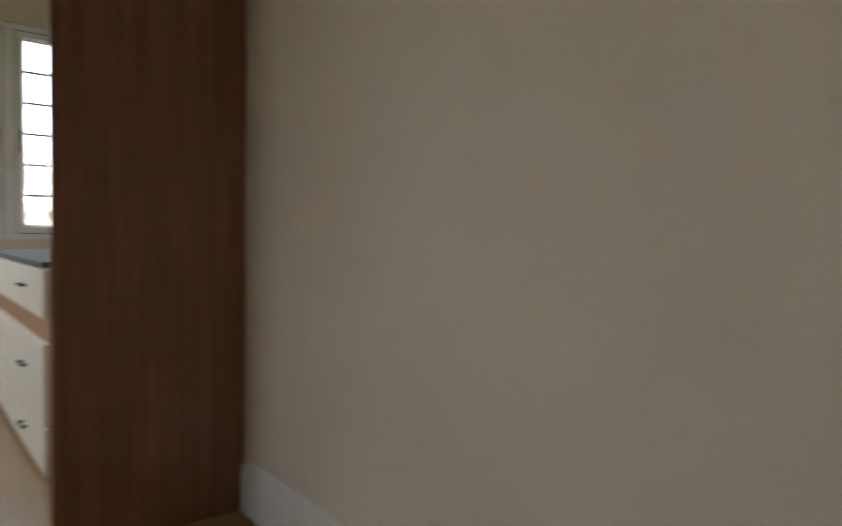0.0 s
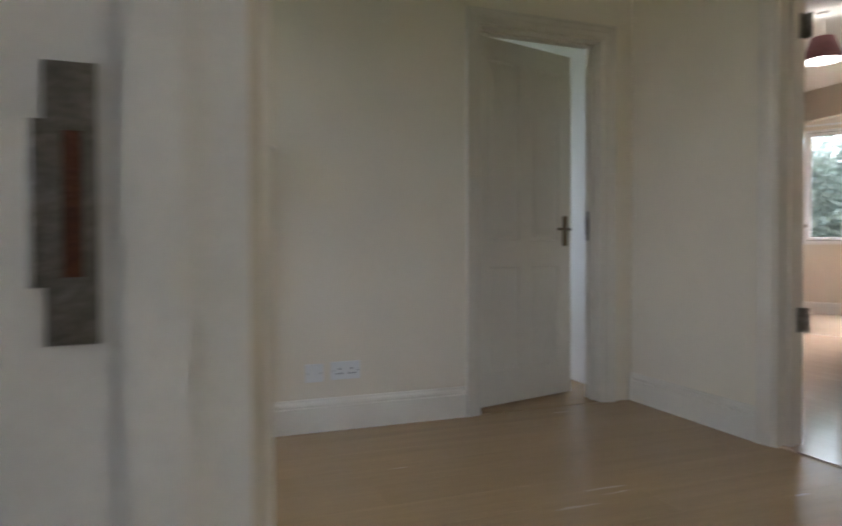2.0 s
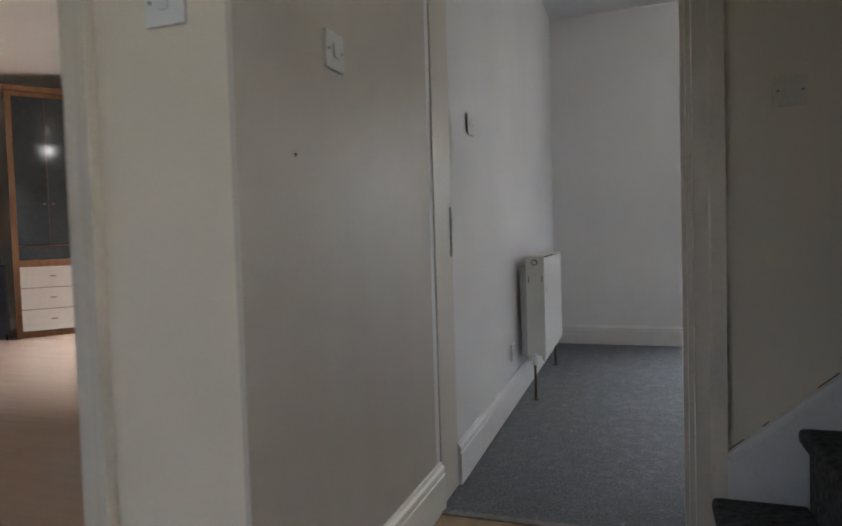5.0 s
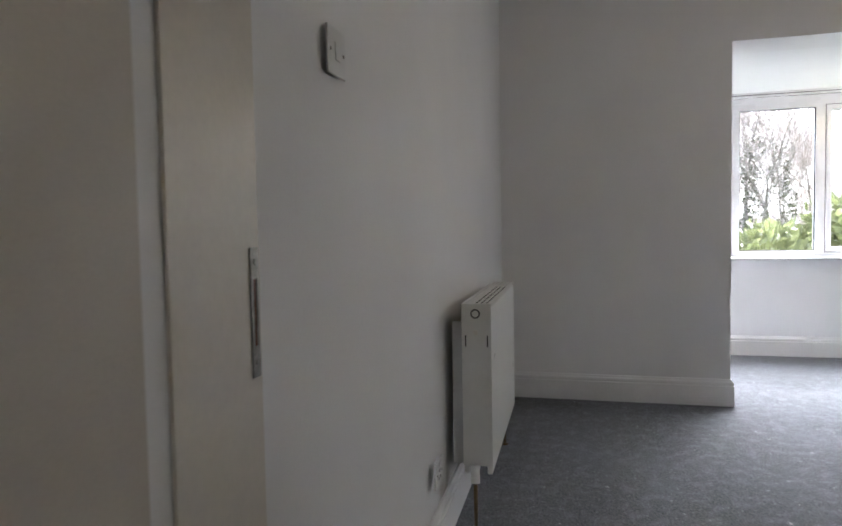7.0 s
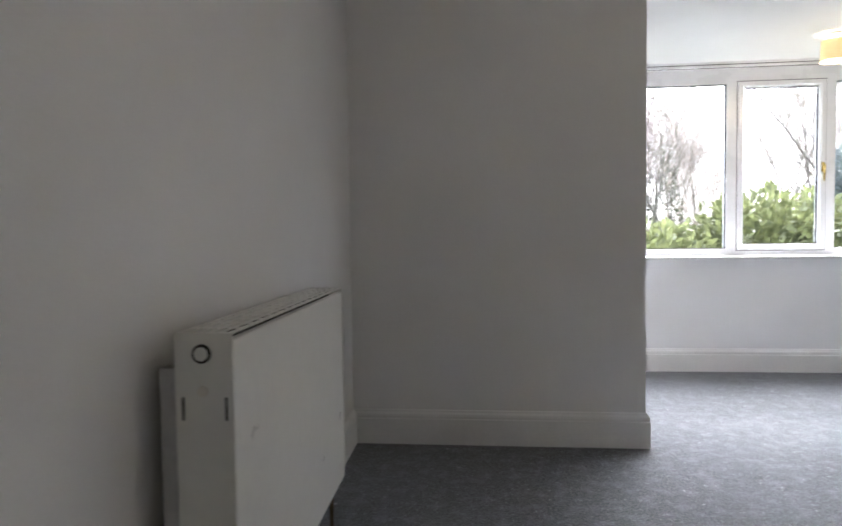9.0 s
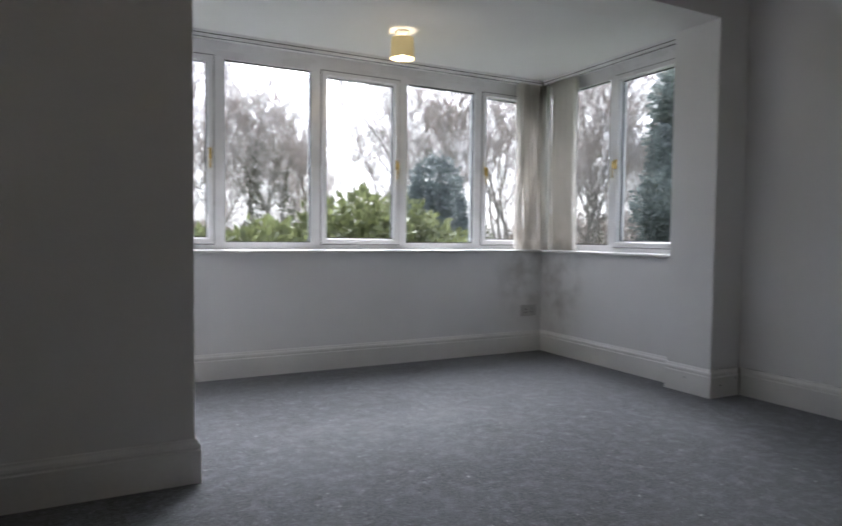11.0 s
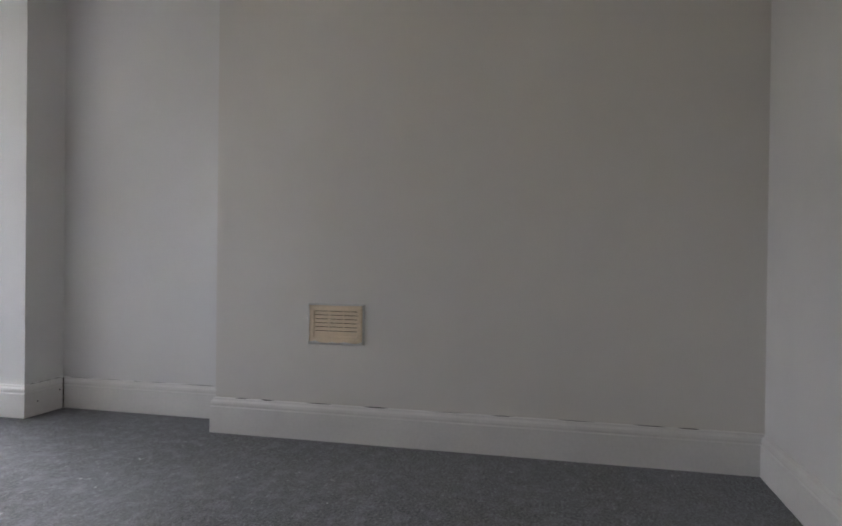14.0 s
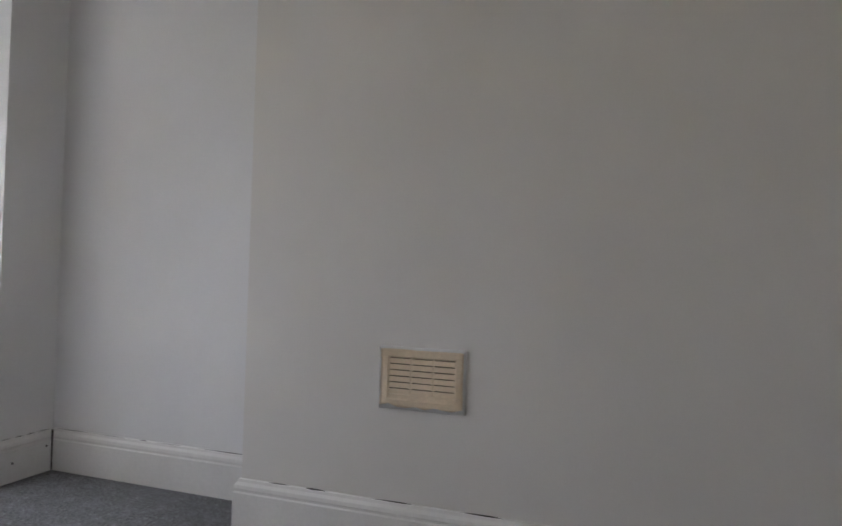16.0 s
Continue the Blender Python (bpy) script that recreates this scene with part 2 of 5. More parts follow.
def glass_material():
    m = bpy.data.materials.new("window_glass")
    m.use_nodes = True
    nt = m.node_tree
    nt.nodes.remove(nt.nodes["Principled BSDF"])
    out = nt.nodes["Material Output"]
    t = nt.nodes.new("ShaderNodeBsdfTransparent")
    t.inputs[0].default_value = (0.94, 0.96, 0.95, 1)
    g = nt.nodes.new("ShaderNodeBsdfGlossy")
    g.inputs["Roughness"].default_value = 0.02
    lw = nt.nodes.new("ShaderNodeLayerWeight")
    lw.inputs[0].default_value = 0.5
    pw = nt.nodes.new("ShaderNodeMath")
    pw.operation = "POWER"
    pw.inputs[1].default_value = 4.0
    nt.links.new(lw.outputs["Facing"], pw.inputs[0])
    f = nt.nodes.new("ShaderNodeMath")
    f.operation = "MULTIPLY_ADD"
    f.inputs[1].default_value, f.inputs[2].default_value = 0.6, 0.035
    nt.links.new(pw.outputs[0], f.inputs[0])
    mx = nt.nodes.new("ShaderNodeMixShader")
    for a, b_ in ((f.outputs[0], mx.inputs[0]), (t.outputs[0], mx.inputs[1]), (g.outputs[0], mx.inputs[2]), (mx.outputs[0], out.inputs[0])):
        nt.links.new(a, b_)
    return m


GLASS = glass_material()
FROST = material("smoked_glass_door", (0.09, 0.1, 0.105), 0.1, vary=0.15, scale=3, grain=20, bump=0.0, spec=0.5)


def emit_material(name, color, strength, base):
    m = material(name, base, 0.8, vary=0.05, scale=10, grain=300, bump=0.01)
    b = m.node_tree.nodes["Principled BSDF"]
    b.inputs["Emission Color"].default_value = (*color, 1)
    b.inputs["Emission Strength"].default_value = strength
    return m


SHADEY = emit_material("lit_cream_shade", (1.0, 0.74, 0.28), 0.07, (0.7, 0.6, 0.36))
BULB = emit_material("lit_bulb", (1.0, 0.93, 0.78), 1.6, (0.9, 0.9, 0.85))


# ---------------------------------------------------------------- mesh helpers
def box(bm, lo, hi, m=None):
    lo, hi = [min(a, b) for a, b in zip(lo, hi)], [max(a, b) for a, b in zip(lo, hi)]
    vs = [bm.verts.new((x, y, z)) for x in (lo[0], hi[0]) for y in (lo[1], hi[1]) for z in (lo[2], hi[2])]
    for f in ((0, 1, 3, 2), (4, 6, 7, 5), (0, 4, 5, 1), (2, 3, 7, 6), (0, 2, 6, 4), (1, 5, 7, 3)):
        bm.faces.new([vs[i] for i in f])
    if m is not None:
        bmesh.ops.transform(bm, matrix=m, verts=vs)
    return vs


def bevel(bm, w, seg=2):
    bmesh.ops.bevel(bm, geom=[e for e in bm.edges], offset=w, segments=seg, profile=0.6, affect="EDGES", clamp_overlap=True)


def rbox(lo, hi, w=0.003, seg=2, m=None):
    bm = bmesh.new()
    box(bm, lo, hi)
    bmesh.ops.recalc_face_normals(bm, faces=bm.faces)
    bevel(bm, w, seg)
    if m is not None:
        bmesh.ops.transform(bm, matrix=m, verts=bm.verts)
    return bm


def cyl(bm, p, q, r1, r2=None, seg=14):
    p, q = Vector(p), Vector(q)
    d = q - p
    m = Matrix.Translation((p + q) / 2) @ d.to_track_quat("Z", "Y").to_matrix().to_4x4()
    return bmesh.ops.create_cone(bm, cap_ends=True, segments=seg, radius1=r1, radius2=r1 if r2 is None else r2, depth=d.length, matrix=m)["verts"]


def lathe(bm, profile, seg=28, m=None):
    rings = []
    for r, z in profile:
        rings.append([bm.verts.new((r * math.cos(2 * math.pi * i / seg), r * math.sin(2 * math.pi * i / seg), z)) for i in range(seg)])
    for a, b in zip(rings, rings[1:]):
        for i in range(seg):
            bm.faces.new((a[i], a[(i + 1) % seg], b[(i + 1) % seg], b[i]))
    vs = [v for r in rings for v in r]
    if m is not None:
        bmesh.ops.transform(bm, matrix=m, verts=vs)
    return vs


def sweep(bm, pts, profile, m, cap=True):
    """Sweeps a profile of (offset to the left of the way, height) along a line in a plane, with mitred corners."""
    rings = []
    n = len(pts)
    for i, p in enumerate(pts):
        p = Vector((p[0], p[1]))
        dirs = []
        if i > 0:
            dirs.append((p - Vector(pts[i - 1][:2])).normalized())
        if i < n - 1:
            dirs.append((Vector(pts[i + 1][:2]) - p).normalized())
        norms = [Vector((-d.y, d.x)) for d in dirs]
        nn = sum(norms, Vector((0, 0))).normalized()
        k = 1 / max(0.2, nn.dot(norms[0]))
        rings.append([bm.verts.new(m @ Vector((p.x + nn.x * o * k, p.y + nn.y * o * k, h))) for o, h in profile])
    for a, b in zip(rings, rings[1:]):
        for i in range(len(profile)):
            j = (i + 1) % len(profile)
            bm.faces.new((a[i], a[j], b[j], b[i]))
    if cap:
        bm.faces.new(rings[0])
        bm.faces.new(rings[-1][::-1])


def finish(bm, name, mat, smooth=False):
    bmesh.ops.recalc_face_normals(bm, faces=bm.faces)
    me = bpy.data.meshes.new(name)
    bm.to_mesh(me)
    bm.free()
    me.materials.append(mat)
    if smooth:
        me.polygons.foreach_set("use_smooth", [True] * len(me.polygons))
    return me


def part(name, bm, mat, parent, label="", smooth=False):
    ob = new(name, finish(bm, name, mat, smooth))
    ob.parent = parent
    if label:
        tagged(ob, label)
    return ob


def solid(name, bm, mat, label="", category="", kind="", group="", smooth=False):
    return tagged(new(name, finish(bm, name, mat, smooth)), label, category, group, kind)


def empty(name, label, category, m=None, group="", kind=""):
    ob = tagged(new(name), label, category, group, kind)
    if m is not None:
        ob.matrix_basis = m
    return ob


def wall(name, boxes, mat, label):
    bm = bmesh.new()
    for lo, hi in boxes:
        box(bm, lo, hi)
    return solid(name, bm, mat, label, "wall", "structure")


SK = [(0, 0.0), (0.019, 0.0), (0.019, 0.118), (0.015, 0.122), (0.015, 0.128), (0.018, 0.131), (0.016, 0.142), (0.009, 0.15), (0.006, 0.158), (0, 0.16)]


def skirting(name, pts, label, mat=None, z=0.0, profile=None):
    bm = bmesh.new()
    sweep(bm, pts, profile or SK, Matrix.Translation((0, 0, z)))
    return solid(name, bm, mat or GLOSS, label, "skirting board", "structure")


ARCH = [(0, 0), (0, 0.012), (0.012, 0.015), (0.03, 0.015), (0.036, 0.019), (0.056, 0.022), (0.062, 0.026), (0.072, 0.026), (0.072, 0)]


def architrave(name, m, x0, x1, h, label, mat=None, profile=None, sides="lr"):
    """Moulded casing round an opening, in a wall's own plane: x along it, z up, y out of it."""
    flip = m @ Matrix(((1, 0, 0, 0), (0, 0, 1, 0), (0, 1, 0, 0), (0, 0, 0, 1)))
    pts = [(x0, 0), (x0, h), (x1, h), (x1, 0)]
    if "l" not in sides:
        pts = pts[1:]
    if "r" not in sides:
        pts = pts[:-1]
    bm = bmesh.new()
    sweep(bm, pts, profile or ARCH, flip)
    return solid(name, bm, mat or IVORY, label, "door frame", "structure")


def rotz(x, y, z, deg):
    return pose(x, y, z, 0, 0, deg)

# ---------------------------------------------------------------- structure: floors
def slab(name, lo, hi, mat, label, category="floor"):
    bm = bmesh.new()
    box(bm, lo, hi)
    return solid(name, bm, mat, label, category, "structure")


CH = 2.75
floor_hall = slab("floor", (-2.24, -3.4, -0.2), (1.4, 0.06, -0.012), RUST, "pale maple laminate floor of the hall")
slab("floor_passage", (0.0, 0.06, -0.2), (1.4, 1.075, -0.012), RUST, "maple laminate of the passage")
floor_bed = slab("floor_bedroom", (-7.0, 0.075, -0.2), (-0.12, 7.2, -0.012), RUST, "glossy beech laminate floor of the bedroom")
slab("floor_start", (0.13, -7.6, -0.2), (4.2, -2.44, 0.0), LAM, "laminate floor of the front bedroom")
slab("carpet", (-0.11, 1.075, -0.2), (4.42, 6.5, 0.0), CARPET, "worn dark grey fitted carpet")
slab("floor_side", (-4.6, -1.6, -0.2), (-2.24, 0.05, 0.0), LAM, "laminate floor behind the ajar door")
slab("threshold_bar", (0.012, 1.04, 0.0), (0.82, 1.075, 0.004), STEEL, "thin metal threshold strip at the carpet's edge", "threshold")
slab("threshold_bedroom", (-1.27, 0.02, 0.0), (-0.39, 0.05, 0.007), LAMB, "wood threshold strip in the bedroom doorway", "threshold")

# ---------------------------------------------------------------- structure: walls
D1L, D1R, D1H = -0.985, -0.2, 2.07
wall("wall_hall_west", [((-2.37, -3.4, 0), (-2.23, D1L, CH)), ((-2.37, D1R, 0), (-2.23, 0.15, CH)), ((-2.37, D1L, D1H), (-2.23, D1R, CH))],
     CREAM, "cream painted hall wall with a panelled door")
D2L, D2R, D2H = -1.27, -0.385, 2.07
wall("wall_hall_north", [((-2.23, 0, 0), (D2L, 0.15, CH)), ((D2R, 0, 0), (-0.012, 0.15, CH)), ((D2L, 0, D2H), (D2R, 0.15, CH))],
     CREAM, "cream painted hall wall with the bedroom doorway")
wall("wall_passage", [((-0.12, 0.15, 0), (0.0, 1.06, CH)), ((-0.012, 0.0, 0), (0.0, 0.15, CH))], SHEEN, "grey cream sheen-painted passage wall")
w_ = wall("wall_room_west", [((-0.12, 1.06, 0), (0.0, 4.83, CH))], WHITE, "white painted wall behind the radiator")
for v in w_.data.vertices:  # the wall runs a little out of square
    if v.co.y > 4:
        v.co.x -= 0.06
D3L, D3R, D3H = 0.011, 0.797, 2.07
wall("wall_door_hall", [((D3R + 0.02, 1.06, 0), (4.4, 1.125, 4.4)), ((0.0, 1.06, D3H + 0.02), (D3R + 0.02, 1.125, CH))],
     CREAM, "cream painted wall beside the stairs")
wall("wall_room_south", [((D3R + 0.02, 1.125, 0), (4.315, 1.2, CH)), ((0.0, 1.125, D3H + 0.02), (D3R + 0.02, 1.2, CH))],
     WHITE, "white painted wall with the doorway")
wall("wall_room_north", [((-0.055, 4.525, 0), (1.29, 4.83, CH)), ((1.29, 4.525, 2.13), (4.07, 4.83, CH))],
     WHITE, "white wall with a wide opening and a downstand beam")
wall("wall_room_nib", [((4.07, 4.525, 0), (4.5, 4.83, CH))], BAYW, "white painted nib beside the bay")
wall("wall_room_east", [((4.315, 1.125, 0), (4.5, 4.525, CH))], BAYW, "white painted alcove wall")
wall("chimney_breast", [((4.1, 1.2, 0), (4.315, 3.5, CH))], WARMW, "white painted chimney breast")
wall("wall_bay_north", [((0.3, 6.165, 0), (4.42, 6.5, 0.785)), ((0.3, 6.22, 2.15), (4.42, 6.5, 2.75))], BAYW, "white wall under the bay windows")
wall("wall_bay_east", [((4.16, 4.83, 0), (4.42, 6.165, 0.785)), ((4.22, 4.83, 2.15), (4.42, 6.22, 2.75)), ((4.16, 4.83, 0.785), (4.42, 4.88, 2.15))],
     BAYW, "white bay wall under the side window")
wall("wall_bay_west", [((0.1, 4.83, 0), (0.3, 6.5, 2.75))], BAYW, "white end wall of the bay")
wall("wall_front", [((0.262, -2.53, 0), (0.355, -2.385, CH)), ((1.19, -2.53, 0), (4.2, -2.385, CH)), ((0.355, -2.53, 2.07), (1.19, -2.385, CH))],
     STARTC, "cream wall with the front bedroom's doorway")
wall("wall_front_west", [((0.13, -7.5, 0), (0.262, -2.385, CH))], STARTC, "magnolia painted bedroom wall")
wall("wall_front_south", [((0.13, -7.62, 0), (4.2, -7.5, 0.81)), ((0.13, -7.62, 2.07), (4.2, -7.5, CH)), ((0.13, -7.62, 0.81), (0.27, -7.5, 2.07)), ((3.9, -7.62, 0.81), (4.2, -7.5, 2.07))],
     STARTC, "magnolia wall with the leaded window")
# openings in these three walls are added out of view, for daylight
wall("wall_front_east", [((4.2, -7.62, 0), (4.32, -2.35, 0.9)), ((4.2, -7.62, 2.2), (4.32, -2.35, CH)), ((4.2, -7.62, 0.9), (4.32, -6.3, 2.2)), ((4.2, -4.9, 0.9), (4.32, -2.35, 2.2))], STARTC, "magnolia end wall of the bedroom")
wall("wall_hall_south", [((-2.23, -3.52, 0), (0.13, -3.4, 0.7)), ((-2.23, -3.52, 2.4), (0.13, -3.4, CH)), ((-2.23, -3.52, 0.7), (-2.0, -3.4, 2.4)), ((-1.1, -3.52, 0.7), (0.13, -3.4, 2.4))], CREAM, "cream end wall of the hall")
wall("wall_hall_east", [((1.4, -2.385, 0), (1.52, -1.75, CH)), ((1.4, -0.85, 0), (1.52, 0.12, CH)), ((1.4, -1.75, 0), (1.52, -0.85, 0.7)), ((1.4, -1.75, 2.3), (1.52, -0.85, CH)), ((1.52, 0.0, 0), (4.4, 0.12, 4.4)), ((4.4, 0.0, 0), (4.5, 1.125, 4.4)), ((1.4, 0.12, 2.75), (1.52, 1.06, 4.4))],
     CREAM, "cream walls round the staircase")
slab("ceiling_stairs", (1.4, 0.0, 4.4), (4.5, 1.125, 4.5), CEIL, "white ceiling over the stairs", "ceiling")
slab("ceiling_hall", (-2.37, -3.52, CH), (1.4, 1.19, CH + 0.1), CEIL, "white painted hall ceiling", "ceiling")
slab("ceiling_room", (-0.12, 1.19, CH), (4.5, 4.83, CH + 0.1), CEIL, "white painted room ceiling", "ceiling")
slab("ceiling_bay", (0.3, 4.83, 2.15), (4.22, 6.22, 2.25), CEIL, "low white bay ceiling", "ceiling")
slab("roof_bay", (0.1, 4.83, 2.75), (4.42, 6.5, 2.9), CEIL, "flat roof over the bay", "roof")
slab("ceiling_front", (0.13, -7.62, CH), (4.32, -2.35, CH + 0.1), CEIL, "white ceiling of the front bedroom", "ceiling")
slab("ceiling_side", (-4.7, -1.7, CH), (-2.37, 0.15, CH + 0.1), CEIL, "ceiling behind the ajar door", "ceiling")
# far side left open for an added window out of view
wall("wall_side_room", [((-4.7, -1.7, 0), (-4.6, 0.05, 0.8)), ((-4.7, -1.7, 2.3), (-4.6, 0.05, CH)), ((-4.6, -1.7, 0), (-2.37, -1.6, CH)), ((-4.6, 0.0, 0), (-2.37, 0.15, CH))],
     WHITE, "white walls behind the ajar door")

# bedroom shell with its canted bay
BCH = 2.8
wall("wall_bed_south", [((-7.0, 0.03, 0), (-2.37, 0.15, BCH))], BEDC, "peach painted bedroom wall")
wall("wall_bed_west", [((-6.5, 0.15, 0), (-6.38, 4.7, BCH))], BEDC, "peach painted bedroom wall behind the wardrobe")
wall("wall_bed_north", [((-6.38, 4.7, 0), (-5.44, 4.82, BCH)), ((-1.3, 4.7, 0), (-0.12, 4.82, BCH)), ((-5.44, 4.7, 2.44), (-1.3, 4.82, BCH))],
     BEDC, "peach wall with a bulkhead over the bay")
wall("wall_bed_east", [((-0.24, 0.15, 0), (-0.12, 4.7, BCH))], BEDC, "peach painted wall behind the bed")
slab("ceiling_bedroom", (-6.5, 0.03, BCH), (-0.12, 4.82, BCH + 0.1), CEIL, "white painted bedroom ceiling", "ceiling")
slab("ceiling_bed_bay", (-5.7, 4.82, 2.62), (-1.0, 7.0, 2.72), CEIL, "white ceiling of the bedroom's bay", "ceiling")
BAYP = [(-5.46, 4.82), (-5.48, 5.37), (-4.1, 6.32), (-2.6, 6.32), (-1.25, 5.37), (-1.27, 4.82)]


def oriented(a, b):
    """The frame of a wall that runs from a to b: x along it, y out to its left."""
    d = Vector((b[0] - a[0], b[1] - a[1], 0))
    return Matrix.Translation((a[0], a[1], 0)) @ pose(0, 0, 0, 0, 0, math.degrees(math.atan2(d.y, d.x))), d.length


bm = bmesh.new()
for i, (a, b) in enumerate(zip(BAYP, BAYP[1:])):
    m_, ln_ = oriented(a, b)
    top = 2.62 if i in (0, 4) else 0.93
    box(bm, (0, 0, 0), (ln_, 0.25, top), m_)
    if top < 2:
        box(bm, (0, 0, 2.47), (ln_, 0.25, 2.62), m_)
solid("wall_bed_bay", bm, BEDC, "peach walls under the bedroom's bay windows", "wall", "structure")

# ---------------------------------------------------------------- skirting boards and door casings
skirting("baseboard_1", [(-2.23, -1.06), (-2.23, -2.115)], "cream moulded skirting below the hall sockets", mat=HALLSK)
skirting("baseboard_2", [(-1.345, 0.0), (-2.23, 0.0)], "cream moulded skirting between two doors", mat=HALLSK)
skirting("baseboard_3", [(0.0, 1.098), (0.0, 0.0), (-0.31, 0.0)], "cream moulded skirting round the passage corner", mat=HALLSK)
skirting("baseboard_4", [(1.29, 4.83), (1.29, 4.525), (-0.0545, 4.525), (0.0, 1.302)], "white moulded skirting, its paint worn")
skirting("baseboard_5", [(4.1, 1.2), (4.1, 3.5), (4.315, 3.5), (4.315, 4.525), (4.07, 4.525), (4.07, 4.83)], "white moulded skirting with cracked paint along its top")
skirting("baseboard_6", [(4.16, 4.83), (4.16, 6.165), (0.3, 6.165), (0.3, 4.83)], "white moulded skirting round the bay")
skirting("baseboard_7", [(0.262, -2.53), (0.262, -4.94)], "white skirting beside the wardrobe")
skirting("baseboard_8", [(0.906, 1.2), (4.082, 1.2)], "white moulded skirting beside the doorway")
skirting("baseboard_9", [BAYP[4], BAYP[3], BAYP[2], BAYP[1], BAYP[0], (-5.44, 4.7), (-6.38, 4.7), (-6.38, 0.15)], "white skirting round the bedroom bay")

WEST = Matrix(((0, 1, 0, -2.23), (1, 0, 0, 0), (0, 0, 1, 0), (0, 0, 0, 1)))      # x along +y, out to +x
NORTH = Matrix(((1, 0, 0, 0), (0, -1, 0, 0.0), (0, 0, 1, 0), (0, 0, 0, 1)))     # x along +x, out to -y
architrave("door_1_casing", WEST, D1L, D1R, D1H, "cream moulded architrave round the panelled door")
architrave("door_2_casing", NORTH, D2L, D2R, D2H, "cream moulded architrave of the bedroom doorway")
architrave("door_3_casing", Matrix.Translation((0, 1.06, 0)) @ NORTH, D3L, D3R + 0.02, D3H + 0.02, "ivory gloss architrave of the carpeted room",
           profile=[(0, 0), (0, 0.014), (0.04, 0.016), (0.046, 0.021), (0.085, 0.024), (0.085, 0)], sides="r")
architrave("door_0_casing", Matrix.Translation((0, -2.53, 0)) @ NORTH, 0.366, 1.179, D1H, "white moulded architrave of the front bedroom",
           profile=[(0, 0), (0, 0.008), (0.014, 0.01), (0.02, 0.013), (0.07, 0.013), (0.078, 0.017), (0.1, 0.018), (0.1, 0)], mat=GLOSS)


def lining(name, lo, hi, axis, top, label, stop=None, mat=None, first_stop=True):
    """Timber lining of a doorway: two jambs and a head, with a stop bead."""
    t = 0.014
    root = empty(name, label, "door frame", kind="structure")
    k = 0 if axis == "x" else 1

    def piece(nm, a0, a1, b0, b1, z0, z1):
        bm = bmesh.new()
        p, q = ((a0, b0, z0), (a1, b1, z1)) if k == 0 else ((b0, a0, z0), (b1, a1, z1))
        box(bm, p, q)
        part(nm, bm, mat or IVORY, root)

    a0, a1, b0, b1 = lo[k], hi[k], lo[1 - k], hi[1 - k]
    piece("jamb", a0, a0 + t, b0, b1, 0, top)
    piece("jamb", a1 - t, a1, b0, b1, 0, top)
    piece("head", a0 + t, a1 - t, b0, b1, top - t, top)
    if stop:
        s0, s1 = stop
        if first_stop:
            piece("stop_bead", a0 + t, a0 + t + 0.012, s0, s1, 0, top - t)
        piece("stop_bead", a1 - t - 0.012, a1 - t, s0, s1, 0, top - t)
        piece("stop_bead", a0 + t + 0.012, a1 - t - 0.012, s0, s1, top - t - 0.012, top - t)
    return root


lining("door_0_lining", (0.355, -2.533), (1.19, -2.382), "x", 2.07, "white gloss door lining with worn lock recess", (-2.455, -2.42), GLOSS)
lining("door_1_lining", (-2.373, D1L), (-2.227, D1R), "y", D1H, "white painted door lining", (-2.325, -2.29))
lining("door_2_lining", (D2L, -0.003), (D2R, 0.153), "x", D2H, "white painted door lining", (0.06, 0.1))
lining("door_3_lining", (D3L - 0.02, 1.1), (D3R + 0.02, 1.3), "x", D3H + 0.02, "ivory gloss lining of the carpeted room's doorway", (1.15, 1.185), first_stop=False)
# hall side casing of the front bedroom's door
architrave("door_0_hall_casing", Matrix.Translation((0, -2.385, 0)) @ pose(0, 0, 0, 0, 0, 0), 0.36, 1.185, D1H, "ivory gloss architrave towards the hall", sides="lr")


# ---------------------------------------------------------------- doors and ironmongery
def lever(parent, x, y0, z, side, length=0.11, way=-1, mat=None):
    """Lever handle on its long backplate; side is the direction out of the leaf along y."""
    mat = mat or BRONZE
    bm = bmesh.new()
    box(bm, (x - 0.02, y0, z - 0.1), (x + 0.02, y0 + side * 0.008, z + 0.08))
    bevel(bm, 0.003)
    h = part("door_handle", bm, mat, parent, "tarnished brass lever handle")
    bm = bmesh.new()
    cyl(bm, (x, y0 + side * 0.006, z), (x, y0 + side * 0.05, z), 0.009)
    cyl(bm, (x, y0 + side * 0.046, z), (x + way * length, y0 + side * 0.05, z), 0.009, 0.007)
    part("lever", bm, mat, h, smooth=True)


